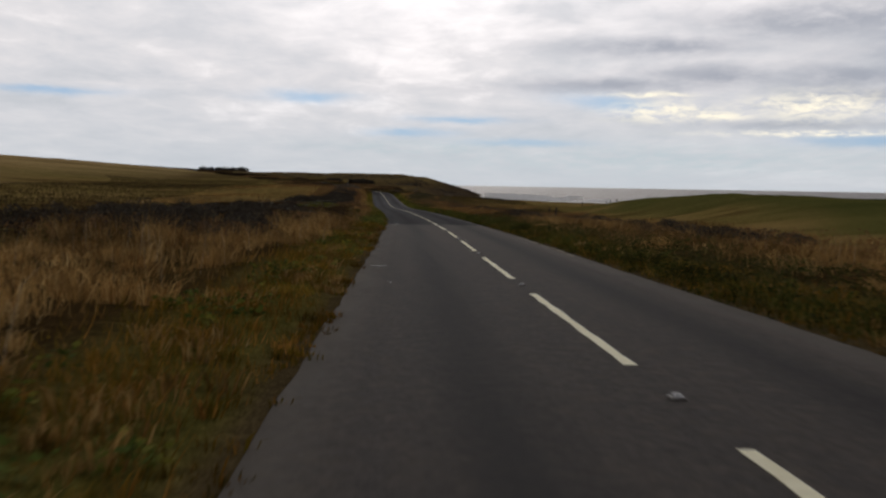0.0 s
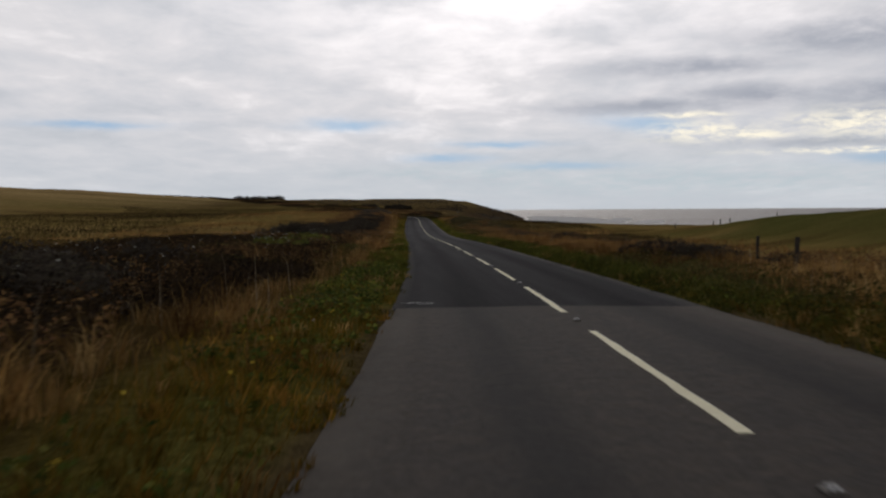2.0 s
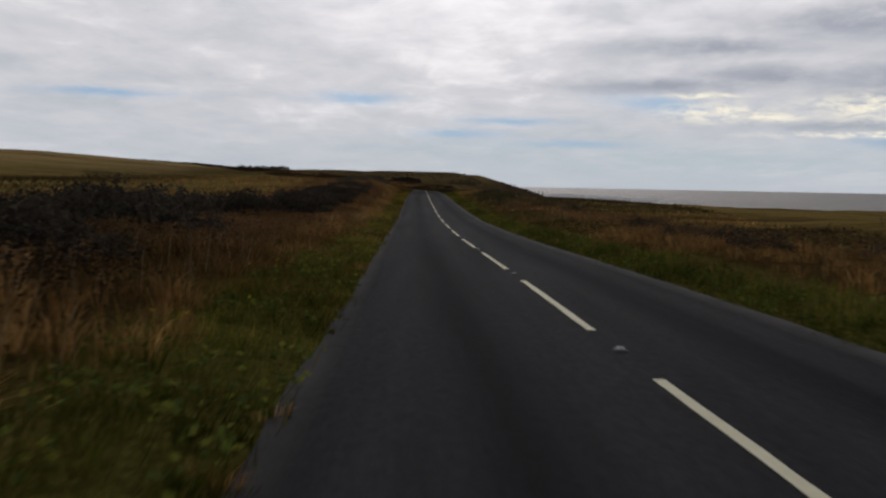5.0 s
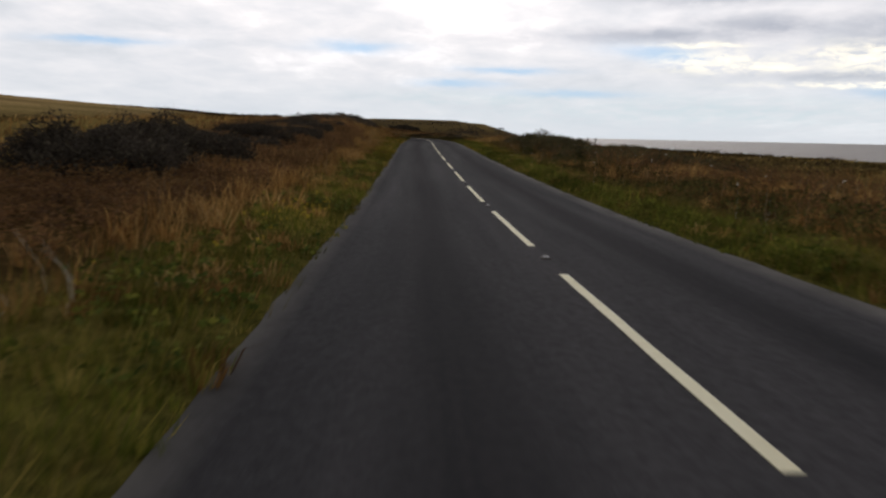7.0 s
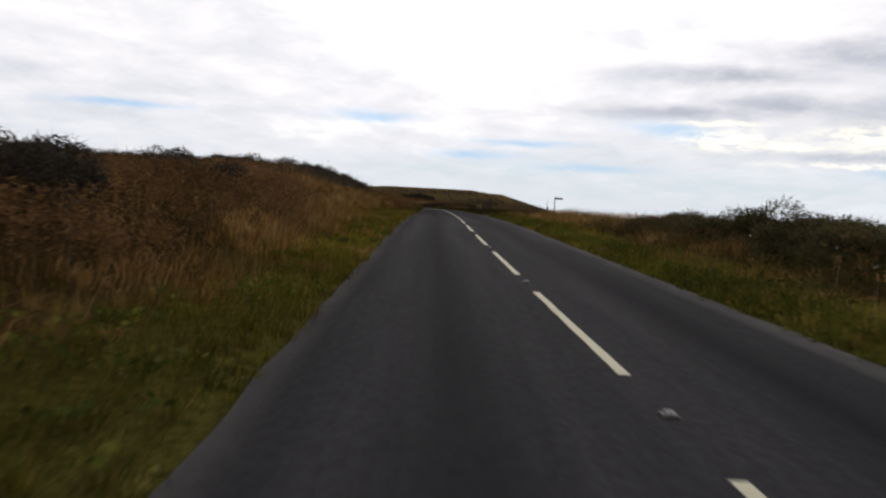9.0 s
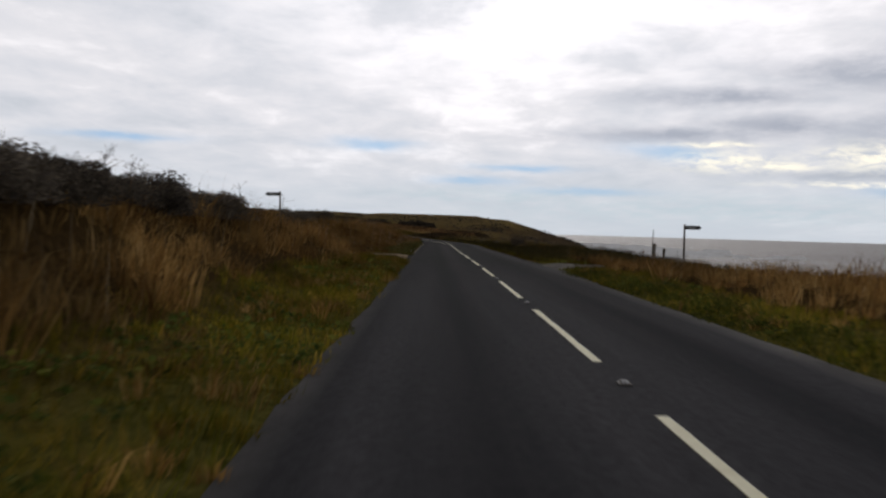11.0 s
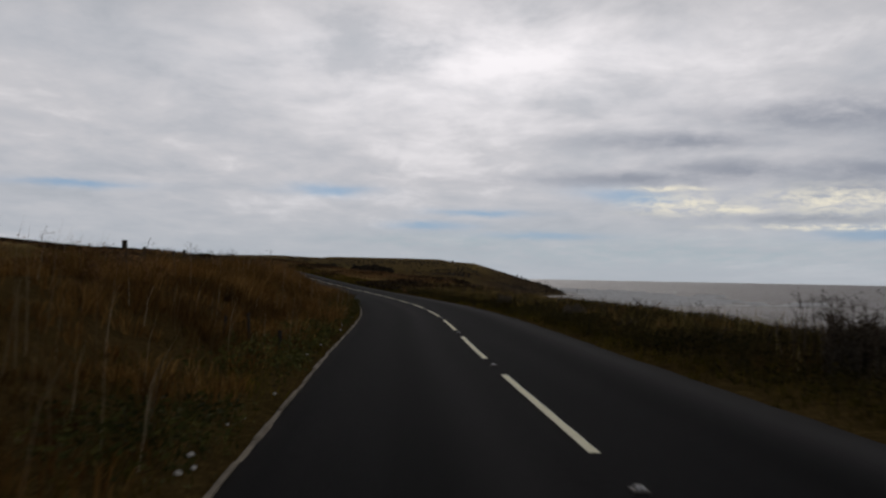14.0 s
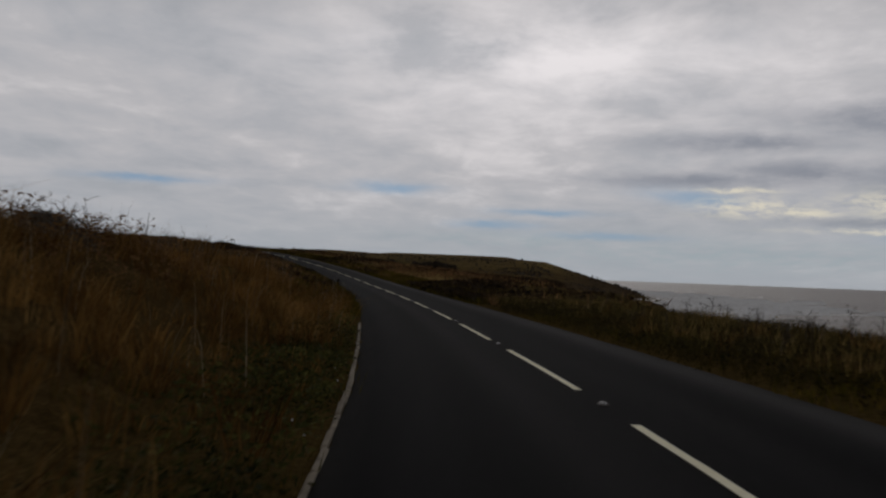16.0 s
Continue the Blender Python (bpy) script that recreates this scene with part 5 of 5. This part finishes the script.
def road_quad(name, s0, s1, l0, l1, mt, lift, parent, ragged=0.02, seed=0, steps=8):
    r = random.Random(seed)
    bm = bmesh.new()
    rows = []
    for i in range(steps + 1):
        s = s0 + (s1 - s0) * i / steps
        pair = []
        for l in (l0, l1):
            x, y, z = on_road(s, l + r.uniform(-ragged, ragged))
            pair.append(bm.verts.new((x, y, z + lift)))
        rows.append(pair)
    for a, b in zip(rows, rows[1:]):
        bm.faces.new((a[0], a[1], b[1], b[0]))
    return part(name, (bm, mt), parent)


road_quad("tar_seal", 54.5, 55.2, -2.455, -2.425, TAR, 0.005, road, 0.005, 4)
road_quad("tar_seal", 54.46, 54.51, -2.52, -2.42, TAR, 0.007, road, 0.003, 5, 2)

# ---- kerbs ----
def kerb(name, s0, s1, lat, label, mt=CONCRETE, wide=0.055, rise=0.018):
    root = tagged(new(name), label, "kerb", kind="structure")
    r = random.Random(int(s0))
    s = s0
    stones = []
    for k in range(3):
        bm = bmesh.new()
        box(bm, wide, 0.90, 0.20, (0, 0, 0.0), 0.012)
        for v in bm.verts:
            v.co += Vector((r.uniform(-1, 1), r.uniform(-1, 1), r.uniform(-1, 1))) * 0.008
        me2 = bpy.data.meshes.new("kerb_stone")
        bm.to_mesh(me2)
        bm.free()
        me2.materials.append(mt)
        stones.append(me2)
    while s < s1:
        m = road_pose(s + 0.45, lat - (float(table(((277, 0.05), (284, 0.04), (292, 0.015), (301, 0.005), (312, 0.03), (330, 0.07)), s)) if lat < 0 else 0.0) + r.uniform(-0.007, 0.007), rise - 0.10 + r.uniform(-0.012, 0.008))
        part("kerb_stone", stones[r.randrange(3)], root, m=m @ pose(0, 0, 0, r.uniform(-0.6, 0.6), r.uniform(-2, 2), r.uniform(-0.35, 0.35)))
        s += 0.912
    return root


kerb("kerb_left", 278.3, 356, -HALF + 0.03, "line of weathered pale concrete kerb stones")
kerb("kerb_right", 25.5, 37, 2.2, "half-buried pale concrete kerb stones", rise=0.012)


# ---- gravel pull-ins ----
def pull_in(name, s0, s1, l0, l1, inside, label, seed, mt=GRAVEL):
    ss, ls = np.arange(s0, s1 + 0.01, 0.2), np.linspace(l0, l1, 30)
    L, S = np.meshgrid(ls, ss)
    y = road_y_at(S)
    x = road_x(y) + L
    wl, wy = L + (vnoise(L, S, 0.8, seed) - 0.5) * 0.7, y + (vnoise(L, S, 0.9, seed + 1) - 0.5) * 1.2
    edge = inside(np.sign(L) * np.maximum(np.abs(wl), 2.45), wy).astype(float)
    edge[1:-1, 1:-1] = (edge[1:-1, 1:-1] + edge[2:, 1:-1] + edge[:-2, 1:-1] + edge[1:-1, 2:] + edge[1:-1, :-2]) / 5
    edge[0] = edge[-1] = 0
    g = np.maximum(ground_z(x, y), road_z(y) - 0.07)
    z = g + 0.03 * edge - 0.08 * (1 - edge) + (vnoise(x, y, 0.35, seed + 2) - 0.5) * 0.03
    me2 = mesh_from(name, np.stack([x, y, z], -1).reshape(-1, 3), grid_faces(len(ss), len(ls)), mt)
    return tagged(new(name, me2), label, "pull-in", kind="structure")


pull_in("gravel_pull_in_1", 264.5, 275.5, -2.66, -7.8, track_left, "pale gravel track entrance with chalk rubble", 71)
pull_in("gravel_pull_in_2", 256.0, 268.5, 2.45, 6.6, track_right, "grey gravel pull-in beside the road", 75, GREY_GRAVEL)


def stone_shape(seed):
    r = random.Random(seed)
    bm = bmesh.new()
    bmesh.ops.create_icosphere(bm, subdivisions=1, radius=1.0)
    for v in bm.verts:
        v.co = v.co * r.uniform(0.75, 1.2)
        v.co.z *= 0.65
    me2 = bpy.data.meshes.new("stone")
    bm.to_mesh(me2)
    bm.free()
    me2.materials.append(CHALK)
    return me2


STONES = [stone_shape(i) for i in range(4)]


def stone(x, y, size, i, label, group):
    z = float(max(ground_z(x, y), road_z(y) - 0.08))
    ob = new("stone", STONES[i % 4])
    ob.matrix_basis = pose(x, y, z + size * 0.35, 20 * (i % 3), 15 * (i % 5), 67 * i) @ Matrix.Diagonal((size, size, size, 1.0))
    return tagged(ob, label, "stone", group)


r = random.Random(9)
for i in range(44):
    y = r.uniform(282, 352)
    stone(float(road_x(y)) - 2.66 - abs(r.gauss(0, 0.14)), y, r.uniform(0.010, 0.030), i, "small pale chalk fragment beside the kerb", "chalk fragments by the kerb")
for i in range(36):
    y = r.uniform(267.2, 272.6)
    stone(float(road_x(y)) - r.uniform(2.6, 2.7 + 0.75 * (y - 267.0)), y, r.uniform(0.012, 0.032), i, "loose pale stone on the gravel track", "stones on the track")
for i in range(14):
    y = r.uniform(260, 264.5)
    stone(float(road_x(y)) + r.uniform(2.6, 3.6), y, r.uniform(0.010, 0.024), i, "loose pale stone on the gravel pull-in", "stones on the pull-in")
for i, (l, y, q) in enumerate(((-5.25, 272.95, 0.085), (-5.12, 273.05, 0.06), (-3.6, 254.2, 0.075), (-4.75, 257.5, 0.05), (-4.05, 37.3, 0.045), (-3.08, 86.2, 0.055), (-3.75, 66.0, 0.045), (-3.36, 52.3, 0.04), (-5.2, 262.0, 0.06))):
    stone(float(road_x(y)) + l, y, q, i, "white stone lying in the grass", "white stones in the grass")

# ---- fine rubble on the track ----
def pebbles(p, size):
    n = len(p)
    corner = np.array([(1, 0, 0), (0, 1, 0), (-1, 0, 0), (0, -1, 0), (0, 0, 0.7), (0, 0, -0.5)], float)
    turn = rng.uniform(0, 2 * np.pi, n)
    v = corner[None] * rng.uniform(0.6, 1.2, (n, 6, 1)) * size[:, None, None]
    v = np.stack([v[..., 0] * np.cos(turn)[:, None] - v[..., 1] * np.sin(turn)[:, None], v[..., 0] * np.sin(turn)[:, None] + v[..., 1] * np.cos(turn)[:, None], v[..., 2]], -1) + p[:, None]
    f = np.array([(0, 1, 4), (1, 2, 4), (2, 3, 4), (3, 0, 4), (1, 0, 5), (2, 1, 5), (3, 2, 5), (0, 3, 5)])
    return v.reshape(-1, 3), (6 * np.arange(n)[:, None, None] + f[None]).reshape(-1, 3)


p, l = scatter(1500, 265.5, 274, -7.2, -2.7)
p = p[track_left(l, p[:, 1])]
p[:, 2] = np.maximum(p[:, 2], road_z(p[:, 1]) - 0.07) + 0.035
RUBBLE = plant_material("track_rubble", ((0.2, (0.10, 0.07, 0.038)), (0.55, (0.27, 0.195, 0.115)), (0.85, (0.50, 0.41, 0.28))), 0.3, 0.7, 1.2, rough=0.95, light=0.0)
stuff("track_rubble", pebbles(p, rng.uniform(0.008, 0.03, len(p))), RUBBLE, "fine pale rubble lying on the gravel track", "gravel")

# ---- finger posts ----
WOOD = make_plain("weathered_oak", (0.055, 0.045, 0.034), (0.15, 0.125, 0.095), 18.0, 0.85)
SIGN_GREEN = make_plain("dark_sign", (0.020, 0.022, 0.020), (0.045, 0.048, 0.044), 12.0, 0.6)
LETTER = make_plain("sign_letter", (0.30, 0.30, 0.28), (0.5, 0.5, 0.47), 30.0, 0.6)


def finger_post(x, y, top, sgn, label, turn=0.0):
    z = float(ground_z(x, y)) - 0.1
    root = tagged(new("finger_post"), label, "signpost", "footpath signs")
    root.matrix_basis = pose(x, y, z, 0, 0, turn)
    h = top - z
    bm = bmesh.new()
    box(bm, 0.085, 0.085, h, (0, 0, h / 2), 0.010)
    for v in bm.verts:
        if v.co.z > h - 0.02:
            v.co.x *= 0.7
            v.co.y *= 0.7
    part("post", (bm, WOOD), root)
    bm = bmesh.new()
    prof = ((0.03, -0.075), (0.55, -0.075), (0.65, 0.0), (0.55, 0.075), (0.03, 0.075))
    f = bm.faces.new([bm.verts.new((sgn * u, -0.0625, h - 0.13 + v)) for u, v in prof])
    ex = bmesh.ops.extrude_face_region(bm, geom=[f])
    bmesh.ops.translate(bm, verts=[v for v in ex["geom"] if isinstance(v, bmesh.types.BMVert)], vec=(0, 0.035, 0))
    bmesh.ops.recalc_face_normals(bm, faces=bm.faces[:])
    arm = part("arm", (bm, SIGN_GREEN), root, "dark pointed board")
    for u0, u1, v0 in ((0.10, 0.48, 0.018), (0.16, 0.40, -0.038)):
        bm = bmesh.new()
        box(bm, u1 - u0, 0.004, 0.022, (sgn * (u0 + u1) / 2, -0.0655, h - 0.13 + v0), 0)
        part("lettering", (bm, LETTER), arm, "pale line of lettering")
    return root


finger_post(10.7, 265.6, 0.02, 1, "wooden footpath finger post above seaward grass")
finger_post(-5.7, 271.3, 1.02, -1, "wooden footpath finger post on the grassy bank")
finger_post(-29.0, 479.7, 3.05, -1, "small finger post beside the road on the rise")
finger_post(-38.0, 503.0, 3.5, -1, "small distant finger post on the skyline")


# ---- fence and marker posts ----
def post(x, y, tall, wide, label, group, round_top=False, name="fence_post"):
    bm = bmesh.new()
    r = random.Random(int(x * 31 + y * 7))
    if round_top:
        rod(bm, wide / 2, wide / 2 * 0.92, tall + 0.25, pose(0, 0, -0.25), 9)
    else:
        box(bm, wide, wide, tall + 0.25, (0, 0, tall / 2 - 0.125), 0.008)
    for v in bm.verts:
        if v.co.z > tall * 0.8:
            v.co += Vector((r.uniform(-1, 1), r.uniform(-1, 1), r.uniform(-1, 0.3))) * 0.012
    ob = part(name, (bm, DARK_WOOD if name == "marker_stake" or group in ("bank fence posts", "field fence posts") else WOOD), m=pose(x, y, float(ground_z(x, y)), r.uniform(-3, 3), r.uniform(-4, 4), r.uniform(0, 90)))
    return tagged(ob, label, "post", group)


DARK_WOOD = make_plain("dark_stake_wood", (0.018, 0.014, 0.010), (0.045, 0.036, 0.026), 18.0, 0.9)
for x, y, tall, wide in ((10.5, 71.5, 0.80, 0.09), (10.2, 67.4, 0.80, 0.10), (36.5, 144.0, 0.6, 0.08), (33.6, 150.0, 0.6, 0.08), (33.2, 152.0, 0.6, 0.08), (33.0, 154.0, 0.55, 0.08), (32.4, 168.0, 0.6, 0.08)):
    post(x, y, tall, wide, "dark wooden fence post at the edge of a green field", "field fence posts")
for i in range(1, 7):
    y = 322 + 2.7 * i
    post(float(road_x(y)) - 9.6, y, 0.66 + 0.08 * math.sin(i * 2.1), 0.09, "weathered fence post on the crest of the bank", "bank fence posts")
x0, y0 = float(road_x(322)) - 9.6, 322.0
strainer = tagged(new("strainer_post"), "stout fence post with two sloping braces on the bank", "post", "bank fence posts")
strainer.matrix_basis = pose(x0, y0, float(ground_z(x0, y0)))
bm = bmesh.new()
rod(bm, 0.085, 0.078, 1.15, pose(0, 0, -0.25), 10)
part("post", (bm, DARK_WOOD), strainer)
for sgn in (-1, 1):
    bm = bmesh.new()
    rod(bm, 0.045, 0.040, 0.92, pose(sgn * 0.42, 0.05, -0.10, 0, -sgn * 27, 0), 8)
    part("brace", (bm, DARK_WOOD), strainer)
for i in range(6):
    y = 238 + 5 * i
    post(float(road_x(y)) + 15, y, 1.0, 0.10, "weathered fence post along the seaward slope", "seaward fence posts")
post(-1.0, 307.0, 0.55, 0.045, "short wooden marker stake in the bank grass", "marker stakes", name="marker_stake")
post(-0.4, 305.8, 0.36, 0.04, "short wooden marker stake in the bank grass", "marker stakes", name="marker_stake")
post(-1.5, 307.6, 0.35, 0.045, "short wooden marker stake in the bank grass", "marker stakes", name="marker_stake")
post(10.75, 271.5, 0.80, 0.11, "stout gate post at the seaward pull-in", "gate posts", name="gate_post")
post(11.15, 271.2, 0.62, 0.11, "stout gate post at the seaward pull-in", "gate posts", name="gate_post")
post(10.72, 271.62, 1.42, 0.05, "slim round pole fixed beside a gate post", "gate posts", True, name="slim_pole")


# ---- dead flower stalks ----
def umbels(spots):
    parts = []
    for x, y, tall in spots:
        z = float(ground_z(x, y)) - 0.03
        q = np.array([rng.normal() * 0.08, rng.normal() * 0.08, 0.0])
        a, b, c2 = np.array([x, y, z]), np.array([x, y, z + tall * 0.55]) + q * 0.4, np.array([x, y, z + tall]) + q
        parts.append(tube([a, b, c2], 0.008, 0.004, 4))
        for k in range(rng.integers(5, 9)):
            t = rng.uniform(0.55, 1.0)
            o = b + (c2 - b) * max(0.0, (t - 0.55) / 0.45)
            e2 = o + np.array([rng.normal() * 0.10, rng.normal() * 0.10, rng.uniform(0.05, 0.16)])
            parts.append(tube([o, e2], 0.004, 0.002, 3))
            parts.append(specks(e2 + rng.normal(size=(6, 3)) * 0.018, 0.020))
    return join(*parts)


sp = []
for y0, y1, l0, l1, n, t0, t1 in ((290, 390, 4.2, 9.5, 6, 0.4, 0.6), (296, 388, 3.6, 5.4, 44, 0.3, 0.62), (302, 304.3, 4.2, 5.3, 46, 0.6, 1.05), (301.5, 307, 4.6, 6.6, 26, 0.4, 0.75), (338.0, 341.5, 4.6, 6.6, 9, 0.8, 1.15), (349, 356, 4.4, 6.6, 16, 0.4, 0.7), (318, 322, 5.6, 7.0, 5, 0.4, 0.6), (334, 338, 5.0, 6.5, 7, 0.6, 0.85), (328, 331, 4.6, 5.8, 6, 0.35, 0.55), (343, 350, 4.4, 6.0, 9, 0.5, 0.8), (226, 258, -9.0, -5.5, 24, 0.6, 0.95), (276, 300, -11, -7, 26, 0.5, 0.8),
                                  (300, 350, -9.5, -7, 22, 0.7, 1.0), (90, 132, 7, 14, 14, 0.7, 1.0), (255, 300, 6, 11, 4, 0.45, 0.6), (322, 352, -10, -6.5, 18, 0.6, 0.9)):
    for i in range(n):
        y = rng.uniform(y0, y1)
        sp.append((float(road_x(y)) + rng.uniform(l0, l1), y, rng.uniform(t0, t1)))
stuff("dead_flower_stalks", umbels(sp), TWIG, "dead brown umbel stalks standing above the grass", "dead stalks")

# ---- bleached stalks that lean out of the bracken ----
lean = []
for i in range(11):
    y = 144.9 + 0.27 * i + rng.uniform(-0.12, 0.12)
    x = float(road_x(y)) + rng.uniform(-4.2, -3.55)
    tall, ox = rng.uniform(0.26, 0.56), rng.normal() * 0.10 - 0.05
    a = np.array([x, y, float(ground_z(x, y)) - 0.03])
    mid, tip = a + [ox * 0.5, 0.04, tall * 0.55], a + [ox * 1.7, 0.02, tall]
    lean.append(tube([a, mid, tip], 0.0032, 0.0015, 4))
    for k in range(1):
        o = mid + (tip - mid) * rng.uniform(0.1, 0.8)
        lean.append(tube([o, o + np.array([rng.normal() * 0.06, rng.normal() * 0.05, rng.uniform(0.06, 0.14)])], 0.0022, 0.0012, 3))
stuff("bleached_stalks", join(*lean), make_plain("bleached_stem", (0.36, 0.32, 0.25), (0.62, 0.57, 0.47), 20.0, 0.9), "bleached bare stalks leaning out of the bracken", "dead stalks")

# ---- small flowers ----
py, _ = scatter(110, 25, 180, -4.3, -2.9)
pyn, _ = scatter(40, 153.5, 158, -3.5, -2.75)
py = np.concatenate([py, pyn])
pw, _ = scatter(70, 40, 100, -13, -5.5)
pwn, _ = scatter(46, 81, 95, -10, -6.0)
pw = np.concatenate([pw, pwn])
pw2, _ = scatter(60, 140, 200, 3.0, 9)


def flowers(p, up0, up1, size):
    c2 = np.repeat(p + np.stack([np.zeros(len(p)), np.zeros(len(p)), rng.uniform(up0, up1, len(p))], -1), 4, 0)
    return join(specks(c2 + rng.normal(size=c2.shape) * 0.012, size, 0.3), blades(p, np.full(len(p), up0 + 0.04), np.full(len(p), 0.006), np.full(len(p), 0.05), 1))


stuff("yellow_flowers", flowers(py, 0.12, 0.25, 0.028), FLOWER_Y, "small yellow flowers in the verge", "flowers")
stuff("white_flowers", flowers(np.concatenate([pw, pw2]), 0.55, 0.85, 0.03), FLOWER_W, "small white flower heads over the heath", "flowers")


# ---- surf ----
def surf():
    """broken lines of foam that roll in towards the shore under the headland"""
    parts = []
    r2 = np.random.default_rng(3)
    lines = [(540 + 13 * k, 2 + 5 * r2.random(), 22 + 34 * r2.random(), 0.5 + 0.8 * r2.random()) for k in range(20)] + [(300 + 24 * k, 1.0, 9 + 10 * r2.random(), 0.2 + 0.25 * r2.random()) for k in range(10)]
    for k in range(30):
        y0 = 600 + 12 * k
        lines.append((y0, 60 + 0.12 * (y0 - 600) + 22 * r2.random() - float(table(COAST, y0)), 24 + 36 * r2.random(), 0.5 + 0.9 * r2.random()))
    for k, (y0, off, length, high) in enumerate(lines):
        u = np.arange(0, length, 0.8)
        ys = y0 + 0.25 * u + (vnoise(u, 0 * u, 6, 80 + k) - 0.5) * 5
        xs = table(COAST, ys) + off + u
        hgt = high * ease((vnoise(u, 0 * u + k, 5, 90) - 0.3) / 0.3) + 0.02
        lo = np.stack([xs, ys - 3.5, np.full_like(u, SEA + 0.02)], -1)
        up2 = np.stack([xs, ys, SEA + hgt], -1)
        hi = np.stack([xs, ys + 4.5, np.full_like(u, SEA + 0.02)], -1)
        v = np.stack([lo, up2, hi], 1).reshape(-1, 3)
        q = 3 * np.arange(len(u) - 1)[:, None]
        parts.append((v, np.concatenate([q + [0, 3, 4], q + [0, 4, 1], q + [1, 4, 5], q + [1, 5, 2]], 0)))
    return join(*parts)


stuff("surf", surf(), FOAM, "white surf breaking along the shore", "surf")
